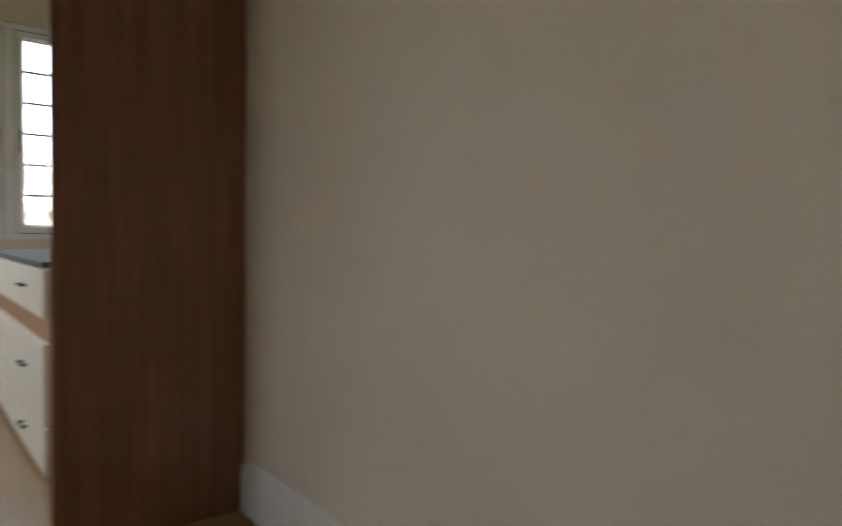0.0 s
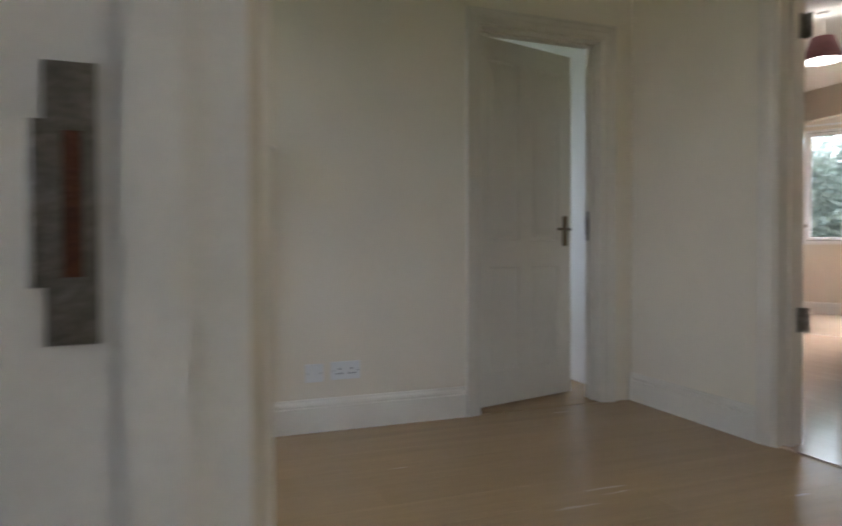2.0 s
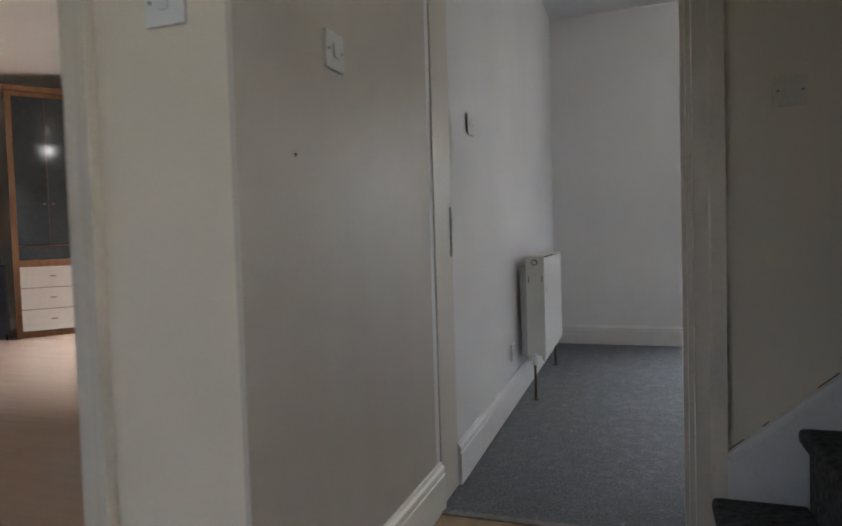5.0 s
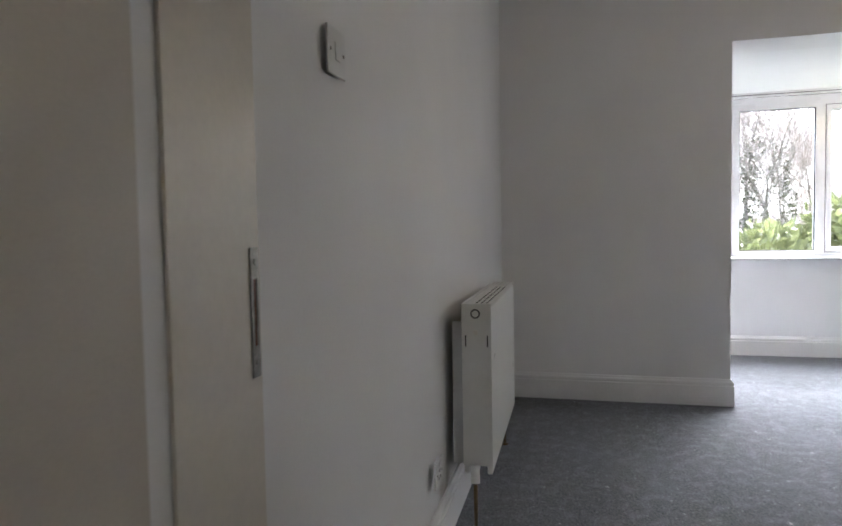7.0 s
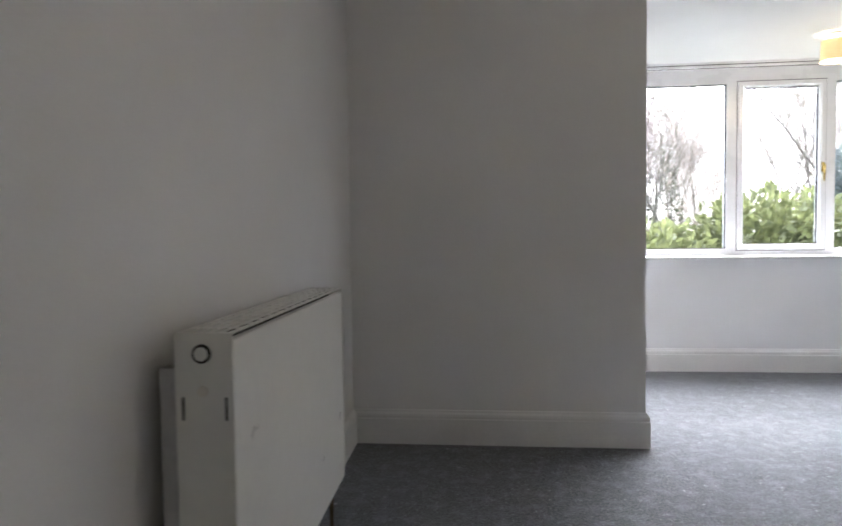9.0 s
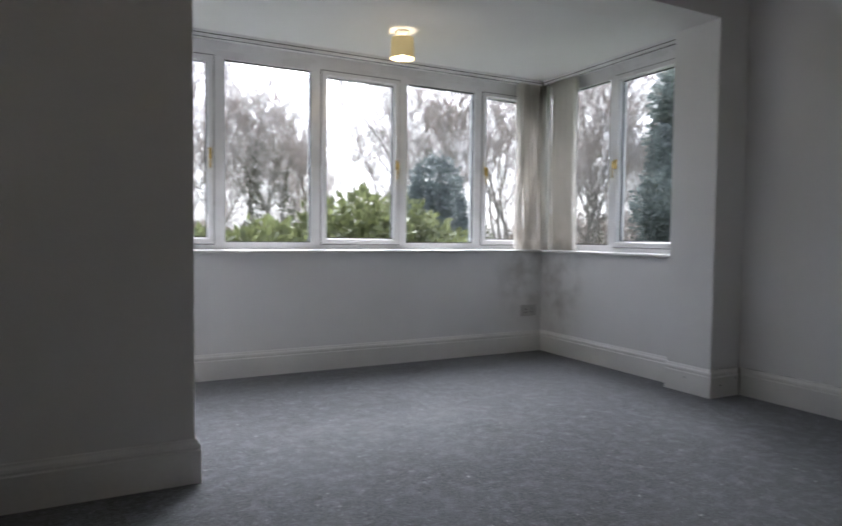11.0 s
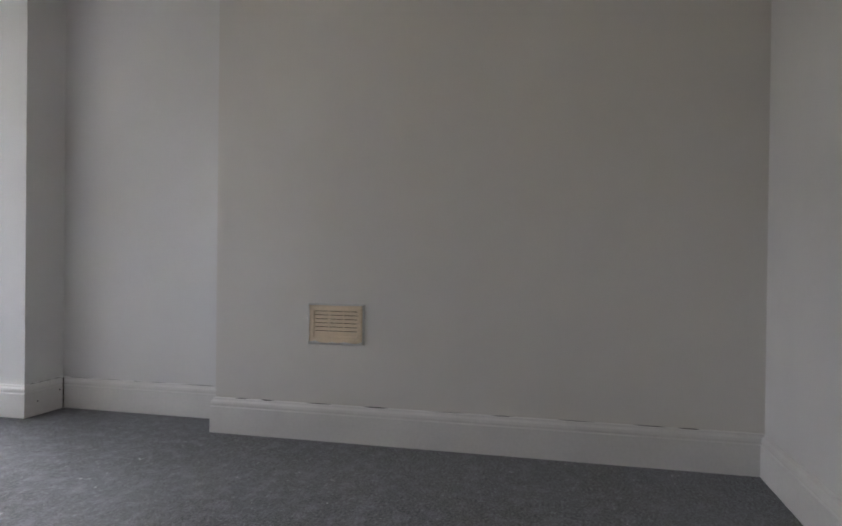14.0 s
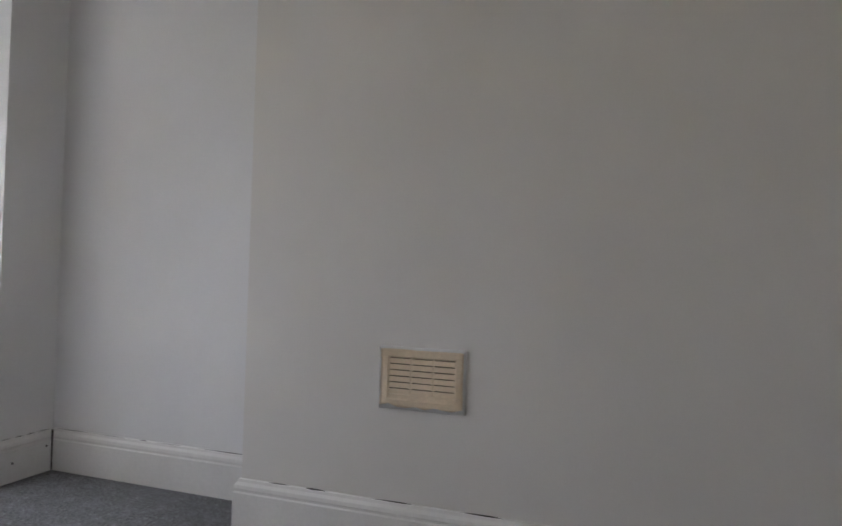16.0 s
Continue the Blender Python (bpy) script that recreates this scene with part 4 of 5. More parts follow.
# ---------------------------------------------------------------- carpeted room
def radiator(y0, y1):
    root = empty("radiator", "white double-panel radiator on the white wall", "radiator")
    z0, z1 = 0.215, 0.815
    for x, nm in ((0.122, "front_panel"), (0.04, "rear_panel")):
        bm = bmesh.new()
        box(bm, (x, y0 + 0.004, z0), (x + 0.018, y1 - 0.004, z1 - 0.012))
        bmesh.ops.recalc_face_normals(bm, faces=bm.faces)
        bevel(bm, 0.005)
        part(nm, bm, RADM, root)
    for y in (y0, y1 - 0.003):
        bm = bmesh.new()
        box(bm, (0.038, y, z0 + 0.03), (0.1415, y + 0.003, z1))
        bevel(bm, 0.001, 1)
        side = part("end_cover", bm, RADM, root)
        for x in (0.05, 0.126):
            bm = bmesh.new()
            yy = y - 0.0012 if y == y0 else y + 0.0032
            box(bm, (x, yy, z1 - 0.15), (x + 0.004, yy + 0.001, z1 - 0.11))
            part("slot", bm, DARK, side)
    bm = bmesh.new()
    k = int((y1 - y0) / 0.06)
    xs = [0.038 + 0.0036 + 0.0185 * i for i in range(6)]
    box(bm, (0.038, y0 + 0.003, z1 - 0.0015), (0.0475, y1 - 0.003, z1))
    for x in xs[1:-1]:
        box(bm, (x - 0.0042, y0 + 0.003, z1 - 0.0015), (x + 0.0042, y1 - 0.003, z1))
    box(bm, (0.1285, y0 + 0.003, z1 - 0.0015), (0.1415, y1 - 0.003, z1))
    for i in range(k + 1):  # cross bars between the rows of punched slots
        y = y0 + 0.003 + (y1 - y0 - 0.02) * i / k
        for x0, x1 in [(0.0475, xs[1] - 0.0042), *[(a + 0.0042, b - 0.0042) for a, b in zip(xs[1:-1], xs[2:-1])], (xs[-2] + 0.0042, 0.1285)]:
            box(bm, (x0, y, z1 - 0.0015), (x1, y + 0.014, z1))
    part("top_grille", bm, RADM, root, "white top grille punched with rows of slots")
    # fins coloured black to put shade into the slots above them
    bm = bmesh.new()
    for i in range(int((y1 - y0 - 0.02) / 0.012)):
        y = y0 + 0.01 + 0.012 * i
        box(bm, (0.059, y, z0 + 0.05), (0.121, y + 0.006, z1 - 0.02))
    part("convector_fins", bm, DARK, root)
    for z in (z1 - 0.035,):
        bm = bmesh.new()
        cyl(bm, (0.087, y0 - 0.004, z), (0.087, y0, z), 0.0165, seg=20)
        ring = part("bleed_plug", bm, DARK, root, "dark ringed bleed plug")
        bm = bmesh.new()
        cyl(bm, (0.087, y0 - 0.006, z), (0.087, y0 - 0.0045, z), 0.012, seg=20)
        part("cap", bm, RADM, ring)
    bm = bmesh.new()
    cyl(bm, (0.087, y0 - 0.003, z1 - 0.1), (0.087, y0, z1 - 0.1), 0.009, 0.0095, 16)
    part("cover_clip", bm, CREAMD, root, "yellowed plastic clip")
    for y in (y0 + 0.02, y1 - 0.13):
        bm = bmesh.new()
        box(bm, (0.001, y, z0 + 0.03), (0.04, y + 0.003, z1 - 0.065))
        box(bm, (0.001, y + 0.003, z0 + 0.03), (0.004, y + 0.04, z1 - 0.065))
        box(bm, (0.019, y - 0.002, z1 - 0.12), (0.023, y - 0.0002, z1 - 0.09))
        part("wall_bracket", bm, GREYP, root, "grey steel wall bracket")
    for y, lab in ((y0 - 0.035, "white radiator valve"), (y1 + 0.035, "white lockshield valve")):
        s = 1 if y < y0 else -1
        bm = bmesh.new()
        cyl(bm, (0.085, y, 0.2), (0.085, y, 0.262), 0.016, 0.014, 16)
        cyl(bm, (0.085, y, 0.235), (0.085, y + s * 0.05, 0.235), 0.011, seg=12)
        v = part("valve", bm, RADM, root, lab, smooth=False)
        bm = bmesh.new()
        cyl(bm, (0.085, y, 0.0), (0.085, y, 0.2), 0.0075, seg=12)
        cyl(bm, (0.085, y, 0.0), (0.085, y, 0.006), 0.018, seg=16)
        part("pipe", bm, BRONZE, v, "dark copper tail pipe", smooth=True)
    return root


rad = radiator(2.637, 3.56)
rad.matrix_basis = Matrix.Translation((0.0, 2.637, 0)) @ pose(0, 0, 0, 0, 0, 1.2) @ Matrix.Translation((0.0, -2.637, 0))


def air_vent(m, w, h):
    root = empty("air_vent", "yellowed plastic louvre vent painted round its edge", "air vent", m)
    b = 0.028
    bm = bmesh.new()
    flip = Matrix(((1, 0, 0, 0), (0, 0, 1, 0), (0, 1, 0, 0), (0, 0, 0, 1)))
    loop = [(-w / 2, -h / 2), (-w / 2, h / 2), (w / 2, h / 2), (w / 2, -h / 2)]
    for i in range(4):
        p, q = Vector(loop[i]), Vector(loop[(i + 1) % 4])
        d = (q - p).normalized()
        n = Vector((d.y, -d.x))
        pr = [(0, 0), (0, 0.004), (0.008, 0.01), (b - 0.004, 0.012), (b, 0.009), (b, 0)]
        ra = [bm.verts.new(flip @ Vector((*(p + n * o + d * o), hh))) for o, hh in pr]
        rb = [bm.verts.new(flip @ Vector((*(q + n * o - d * o), hh))) for o, hh in pr]
        for k in range(len(pr)):
            j = (k + 1) % len(pr)
            bm.faces.new((ra[k], ra[j], rb[j], rb[k]))
    part("frame", bm, VENTM, root, "yellowed bevelled frame")
    zb, zt = -h / 2 + 0.04, h / 2 - b
    # brown sheet behind the louvres, its dark colour standing in for slot shade
    bm = bmesh.new()
    box(bm, (-w / 2 + b, 0.0005, -h / 2 + b), (w / 2 - b, 0.0015, zt))
    part("backing", bm, SLOTBROWN, root, "brown backing, the slots' shade in its colour")
    part("sill_strip", rbox((-w / 2 + b - 0.002, 0.0015, -h / 2 + b - 0.002), (w / 2 - b + 0.002, 0.0088, zb), 0.001, 1), VENTM, root)
    step = (zt - zb) / 6
    for i in range(6):
        bm = bmesh.new()
        box(bm, (-w / 2 + b, -0.001, -step * 0.42), (w / 2 - b, 0.001, step * 0.42), Matrix.Translation((0, 0.006, zb + step * (i + 0.45))) @ pose(0, 0, 0, 20))
        part("slat", bm, VENTM, root)
    for x in (-w / 6 + 0.008, w / 6 - 0.01):
        bm = bmesh.new()
        box(bm, (x - 0.0025, 0.0015, zb), (x + 0.0025, 0.0085, zt))
        part("mullion", bm, VENTM, root)
    bm = bmesh.new()
    pts_ = []
    random.seed(9)
    for side in range(4):
        p, q = Vector(loop[side]), Vector(loop[(side + 1) % 4])
        for k in range(9):
            a = p.lerp(q, k / 9)
            pts_.append(a)
    outer = [bm.verts.new((a.x * (1 + random.uniform(0.015, 0.05)), 0.0012, a.y * (1 + random.uniform(0.015, 0.06)))) for a in pts_]
    rim = [bm.verts.new((a.x * 1.004, 0.0075, a.y * 1.004)) for a in pts_]
    inner = [bm.verts.new((a.x * (1 - random.uniform(0.02, 0.05 if a.x > -w * 0.4 else 0.03)), 0.0128, a.y * (1 - random.uniform(0.03, 0.16 if a.y < 0 else 0.05)))) for a in pts_]
    for i in range(len(pts_)):
        j = (i + 1) % len(pts_)
        bm.faces.new((outer[i], outer[j], rim[j], rim[i]))
        bm.faces.new((rim[i], rim[j], inner[j], inner[i]))
    part("paint_edge", bm, GLOSS, root, "slopped white paint round the vent")
    return root


VENTF = Matrix(((0, -1, 0, 4.1), (1, 0, 0, 2.917), (0, 0, 1, 0.513), (0, 0, 0, 1)))
air_vent(VENTF, 0.252, 0.172)

# crack along the top of the chimney breast's skirting
random.seed(3)
bm = bmesh.new()
y = 3.4
while y > 1.35:
    ln = random.uniform(0.03, 0.22)
    h = random.uniform(0.0008, 0.003)
    vs = [bm.verts.new((4.0945, y - ln * f, 0.1585 + s * h * math.sin(math.pi * f) * random.uniform(0.5, 1.2) + 0.002)) for f, s in ((0, 0), (0.3, 1), (0.7, 1), (1, 0), (0.7, -1), (0.3, -1))]
    bm.faces.new(vs)
    y -= ln + random.uniform(0.01, 0.16)
solid("paint_crack", bm, DARK, "broken dark cracks along the painted skirting's top", "crack", "stuff")

# open joints along the alcove's and the nib's skirting
bm = bmesh.new()
for (x0, y0), (x1, y1) in (((4.3085, 3.56), (4.3085, 4.5)), ((4.295, 4.5185), (4.08, 4.5185))):
    f = 0.0
    while f < 0.96:
        ln = random.uniform(0.05, 0.3)
        g = min(1.0, f + ln)
        xa, ya, xb, yb = x0 + (x1 - x0) * f, y0 + (y1 - y0) * f, x0 + (x1 - x0) * g, y0 + (y1 - y0) * g
        h = random.uniform(0.0008, 0.0022)
        bm.faces.new([bm.verts.new(c) for c in ((xa, ya, 0.1602), ((xa + xb) / 2, (ya + yb) / 2, 0.1602 - h), (xb, yb, 0.1602), ((xa + xb) / 2, (ya + yb) / 2, 0.1602 + h))])
        f = g + random.uniform(0.0, 0.06)
box(bm, (4.2925, 4.503, 0.002), (4.2965, 4.507, 0.158))
solid("paint_crack", bm, DARK, "dark open joints along the alcove skirting", "crack", "stuff")

# nail heads in the nib's skirting and the passage wall
for x, y, z, ax in ((4.13, 4.5055, 0.07, 1), (4.27, 4.5055, 0.1, 1), (4.0505, 4.68, 0.09, 0), (0.0015, 0.2, 1.12, 0)):
    bm = bmesh.new()
    d_ = (0, -0.0015, 0) if ax else ((-0.0015 if x > 1 else 0.0015), 0, 0)
    cyl(bm, (x, y, z), (x + d_[0], y + d_[1], z + d_[2]), 0.004, seg=8)
    solid("nail_head", bm, DARK, "dark nail head standing in the painted surface", "nail", group="wall nails")

# drum lamps: the bay's, and an unseen one added to brighten the room
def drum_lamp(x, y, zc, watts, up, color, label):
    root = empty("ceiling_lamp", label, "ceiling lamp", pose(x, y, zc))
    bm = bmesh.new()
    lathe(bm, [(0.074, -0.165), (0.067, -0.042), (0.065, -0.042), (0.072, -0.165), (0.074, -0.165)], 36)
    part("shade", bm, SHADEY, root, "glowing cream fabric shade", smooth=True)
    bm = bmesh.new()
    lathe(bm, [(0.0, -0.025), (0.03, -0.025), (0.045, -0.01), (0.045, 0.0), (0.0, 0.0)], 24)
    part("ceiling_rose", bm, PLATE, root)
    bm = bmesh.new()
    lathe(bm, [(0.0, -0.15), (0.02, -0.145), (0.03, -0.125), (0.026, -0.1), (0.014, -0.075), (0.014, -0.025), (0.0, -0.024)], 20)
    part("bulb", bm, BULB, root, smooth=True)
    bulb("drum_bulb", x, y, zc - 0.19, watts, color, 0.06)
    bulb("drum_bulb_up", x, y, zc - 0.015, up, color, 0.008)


drum_lamp(2.66, 5.66, 2.15, 0.9, 0.06, (1.0, 0.8, 0.5), "small lit cream fabric drum shade on the bay ceiling")
drum_lamp(2.05, 2.85, 2.75, ROOM_FILL, 0.06, (1.0, 0.83, 0.6), "small lit cream fabric drum shade added unseen on the room ceiling")

# ---------------------------------------------------------------- stairs
stairs = empty("staircase", "narrow stairs with charcoal carpet and white strings", "staircase")
RISE, GOING, X0 = 0.19, 0.222, 0.885
for i in range(12):
    bm = bmesh.new()
    x = X0 + GOING * i
    top_z = RISE * (i + 1) - (0.03 if i == 0 else 0)
    box(bm, (x, 0.14, 0.0), (x + GOING + (0.03 if i < 11 else 0), 1.035, top_z - 0.03))
    part("riser", bm, STAIRC, stairs)
    part("tread", rbox((x - 0.03, 0.14, top_z - 0.045), (x + GOING + 0.001, 1.035, top_z), 0.02, 3), STAIRC, stairs, "rounded carpeted tread")
bm = bmesh.new()
sl = RISE / GOING
prof = [(0.889, 0.0), (0.9, 0.16), (0.9, 0.275), (0.9 + 3.0, 0.275 + 3.0 * sl), (0.9 + 3.0, 3.0 * sl - 0.1), (1.1, 0.0)]
a = [bm.verts.new((x, 1.058, z)) for x, z in prof]
b = [bm.verts.new((x, 1.036, z)) for x, z in prof]
bm.faces.new(a)
bm.faces.new(b[::-1])
for i in range(len(prof)):
    j = (i + 1) % len(prof)
    bm.faces.new((a[j], a[i], b[i], b[j]))
part("string", bm, GLOSS, stairs, "white gloss wall string with worn edge")
bm = bmesh.new()
L = math.hypot(3.0, 3.0 * sl)
box(bm, (0, -0.012, -0.018), (L, 0.012, 0.008), Matrix.Translation((0.9, 1.044, 0.275)) @ pose(0, 0, 0, 0, -math.degrees(math.atan(sl)), 0))
bevel(bm, 0.005)
part("string_moulding", bm, GLOSS, stairs)
random.seed(12)
x = 0.905
while x < 2.6:
    ln = random.uniform(0.02, 0.09)
    bm = bmesh.new()
    dz = random.uniform(-0.001, 0.002)
    box(bm, (0, -0.0008, -0.0012), (ln, 0.0008, 0.0014), Matrix.Translation((x, 1.0588, 0.287 + (x - 0.9) * sl + dz)) @ pose(0, 0, 0, 0, -math.degrees(math.atan(sl)) + random.uniform(-4, 4), 0))
    part("paint_crack", bm, DARK, stairs, "dark crack in the paint along the string")
    x += ln + random.uniform(0.02, 0.14)
bm = bmesh.new()
box(bm, (0.9022, 1.0575, 0.28), (0.9048, 1.0595, 2.1))
solid("casing_gap", bm, DARK, "dark open joint between casing and stair wall", "gap", "structure")

# ---------------------------------------------------------------- front bedroom
ward = empty("wardrobe", "tall narrow mahogany veneer wardrobe against the wall", "wardrobe")
part("side_panel", rbox((0.265, -4.968, 0.0), (0.79, -4.95, 2.3), 0.002), WARD, ward)
part("side_panel", rbox((0.265, -5.45, 0.0), (0.66, -5.432, 2.3), 0.002), WARD, ward)
part("top_panel", rbox((0.265, -5.432, 2.27), (0.66, -4.968, 2.3), 0.002), WARD, ward)
part("back_panel", rbox((0.265, -5.432, 0.0), (0.275, -4.968, 2.27), 0.001), WARD, ward)
dr = part("wardrobe_door", rbox((0.642, -5.43, 0.08), (0.66, -4.97, 2.268), 0.002), CREAMD, ward)
bm = bmesh.new()
cyl(bm, (0.66, -5.38, 1.05), (0.677, -5.38, 1.05), 0.009, seg=12)
part("knob", bm, STEEL, dr)
part("plinth", rbox((0.275, -5.43, 0.0), (0.63, -4.968, 0.08), 0.001), WARD, ward)
chest = empty("chest_of_drawers", "white-fronted drawer chest with a beech frame and dark top", "chest")
part("carcass", rbox((0.27, -7.2, 0.0), (0.7, -5.5, 0.74), 0.003), WOOD, chest)
part("top", rbox((0.265, -7.22, 0.74), (0.725, -5.48, 0.76), 0.004), DARK, chest)
for c in range(2):
    for z, hh in ((0.03, 0.16), (0.2, 0.28), (0.565, 0.165)):
        y = -7.18 + 0.84 * c
        d_ = part("drawer_front", rbox((0.7, y, z), (0.717, y + 0.82, z + hh), 0.003), CREAMD, chest)
        bm = bmesh.new()
        for dy in (0.38, 0.46):
            cyl(bm, (0.717, y + dy, z + hh * 0.55), (0.734, y + dy, z + hh * 0.55), 0.005, seg=12)
        cyl(bm, (0.733, y + 0.365, z + hh * 0.55), (0.733, y + 0.475, z + hh * 0.55), 0.005, seg=12)
        part("handle", bm, DARK, d_)

# ---------------------------------------------------------------- back bedroom
LAMPX, LAMPY = -2.94, 2.46
lamp = empty("pendant_lamp", "lit pendant lamp with a mulberry cone shade", "pendant lamp", pose(LAMPX, LAMPY, 0))
bm = bmesh.new()
lathe(bm, [(0.155, 2.41), (0.085, 2.6), (0.083, 2.6), (0.152, 2.41), (0.155, 2.41)], 32)
part("shade", bm, SHADEB, lamp, "mulberry fabric cone shade", smooth=True)
bm = bmesh.new()
lathe(bm, [(0.15, 2.412), (0.0815, 2.598), (0.0795, 2.598), (0.148, 2.412), (0.15, 2.412)], 32)
part("lining", bm, LINEN, lamp, "white lining of the shade", smooth=True)
bm = bmesh.new()
lathe(bm, [(0.0, 2.415), (0.03, 2.42), (0.045, 2.45), (0.035, 2.49), (0.016, 2.52), (0.016, 2.56), (0.0, 2.56)], 20)
part("bulb", bm, BULB, lamp, smooth=True)
bm = bmesh.new()
cyl(bm, (0, 0, 2.55), (0, 0, 2.78), 0.004, seg=8)
lathe(bm, [(0.0, 2.76), (0.02, 2.765), (0.05, 2.785), (0.05, 2.8), (0, 2.8)], 20)
part("flex_and_rose", bm, PLATE, lamp)
bulb("bedroom_bulb", LAMPX, LAMPY, 2.38, 0.45, (1.0, 0.9, 0.76), 0.07)
bulb("bedroom_bulb_up", LAMPX, LAMPY, 2.66, 0.045, (1.0, 0.84, 0.66), 0.03)
sm = empty("smoke_alarm", "round white smoke alarm on the bedroom ceiling", "smoke alarm", pose(-2.9, 2.92, 2.8) @ Matrix.Scale(1.35, 4) @ Matrix.Translation((0, 0, -2.8)))
bm = bmesh.new()
lathe(bm, [(0.0, 2.752), (0.045, 2.752), (0.055, 2.762), (0.062, 2.775), (0.062, 2.79), (0.055, 2.8), (0, 2.8)], 28)
part("body", bm, PLATE, sm, smooth=False)
bm = bmesh.new()
lathe(bm, [(0.0, 2.75), (0.012, 2.75), (0.012, 2.7525)], 14)
part("test_button", bm, RADM, sm)

# bed
bed = empty("bed", "double bed under a brown woven throw", "bed")
BX0, BX1, BY0, BY1 = -2.53, -0.3, 2.55, 4.05
for x, y in ((BX0 + 0.1, BY0 + 0.06), (BX0 + 0.1, BY1 - 0.08), (BX1 - 0.15, BY0 + 0.06), (BX1 - 0.15, BY1 - 0.08)):
    bm = bmesh.new()
    cyl(bm, (x, y, 0), (x, y, 0.16), 0.018, 0.026, 14)
    part("leg", bm, DARK, bed, smooth=True)
part("base", rbox((BX0 + 0.09, BY0 + 0.08, 0.15), (BX1, BY1 - 0.08, 0.33), 0.02), DARK, bed)
part("mattress", rbox((BX0 + 0.09, BY0 + 0.08, 0.332), (BX1, BY1 - 0.08, 0.53), 0.05, 3), LINEN, bed)
bm = bmesh.new()
nx, ny = 72, 72
R_, HANG = 0.15, 0.35
REACH = R_ * math.pi / 2 + HANG
grid = []
for i in range(nx + 1):
    row = []
    for j in range(ny + 1):
        x = BX0 + R_ - REACH + (BX1 - BX0 - R_ + REACH) * i / nx
        y = BY0 + R_ - REACH + (BY1 - BY0 - 2 * R_ + 2 * REACH) * j / ny
        ix, iy = max(x, BX0 + R_), min(max(y, BY0 + R_), BY1 - R_)
        dx_, dy_ = x - ix, y - iy
        over = math.hypot(dx_, dy_)
        z, out = 0.585, 0.0
        if over > 0:
            o = min(over, REACH)
            a = min(o / R_, math.pi / 2)
            down = max(0.0, o - R_ * math.pi / 2)
            fold = noise.noise((ix * 3 + dx_ * 0.8, iy * 3 + dy_ * 0.8, 1)) * 0.05
            out = R_ * math.sin(a) + down * (0.12 + fold * 2.0)
            z -= R_ * (1 - math.cos(a)) + down * (1 + fold * 1.5)
            dx_, dy_ = dx_ / over, dy_ / over
        z += noise.noise((x * 2.2, y * 2.2, 0)) * 0.018 + noise.noise((x * 8, y * 8, 3)) * 0.007
        row.append(bm.verts.new((ix + dx_ * out, iy + dy_ * out, z)))
    grid.append(row)
for i in range(nx):
    for j in range(ny):
        bm.faces.new((grid[i][j], grid[i + 1][j], grid[i + 1][j + 1], grid[i][j + 1]))
throw = solid("bedspread", bm, THROW, "mottled brown woven throw hanging over the bed", "bedspread", smooth=True)
part("headboard", rbox((BX1 + 0.005, BY0 + 0.03, 0.1), (BX1 + 0.05, BY1 - 0.03, 1.0), 0.01), WOOD, bed)

# display wardrobe set cornerwise
fr, fl_ = Vector((-5.14, 4.40, 0)), Vector((-5.57, 3.84, 0))
cm, cw = oriented(fl_, fr)
cab = empty("display_wardrobe", "beech wardrobe with dark glass doors and cream drawers", "wardrobe", cm)
H_ = 2.6
for x in (0.0, cw - 0.05):
    part("side_panel", rbox((x, 0.0, 0), (x + 0.05, 0.42, H_), 0.003), WOOD, cab)
part("plinth", rbox((0.05, 0.02, 0), (cw - 0.05, 0.4, 0.06), 0.002), WOOD, cab)
part("cornice", rbox((-0.03, -0.04, H_), (cw + 0.03, 0.42, H_ + 0.06), 0.012), WOOD, cab)
part("back_panel", rbox((0.05, 0.4, 0.06), (cw - 0.05, 0.418, H_), 0.001), WOOD, cab)
part("rail", rbox((0.05, 0.0, 0.76), (cw - 0.05, 0.4, 0.82), 0.003), WOOD, cab)
for k in range(3):
    z = 0.07 + 0.23 * k
    d_ = part("drawer_front", rbox((0.055, -0.012, z), (cw - 0.055, 0.01, z + 0.222), 0.004), CREAMD, cab)
    bm = bmesh.new()
    cyl(bm, (cw / 2 - 0.03, -0.03, z + 0.12), (cw / 2 + 0.03, -0.03, z + 0.12), 0.006, seg=10)
    for dx in (-0.025, 0.025):
        cyl(bm, (cw / 2 + dx, -0.03, z + 0.12), (cw / 2 + dx, -0.01, z + 0.12), 0.005, seg=8)
    part("handle", bm, CHROME, d_, "small chrome drawer handle")
for k in range(2):
    x0 = 0.055 + k * (cw - 0.11) / 2
    x1 = x0 + (cw - 0.11) / 2 - 0.003
    g_ = part("glass_door", rbox((x0, -0.006, 0.98), (x1, 0.003, H_ - 0.05), 0.001), FROST, cab, "smoked glass door")
    bm = bmesh.new()
    hx = x1 - 0.04 if k == 0 else x0 + 0.04
    cyl(bm, (hx, -0.026, 1.42), (hx, -0.005, 1.42), 0.009, seg=10)
    part("knob", bm, CHROME, g_)
part("lower_glass", rbox((0.055, -0.005, 0.83), (cw - 0.055, 0.003, 0.97), 0.001), FROST, cab)
part("top_rail", rbox((0.05, 0.0, H_ - 0.05), (cw - 0.05, 0.4, H_ - 0.002), 0.002), WOOD, cab)
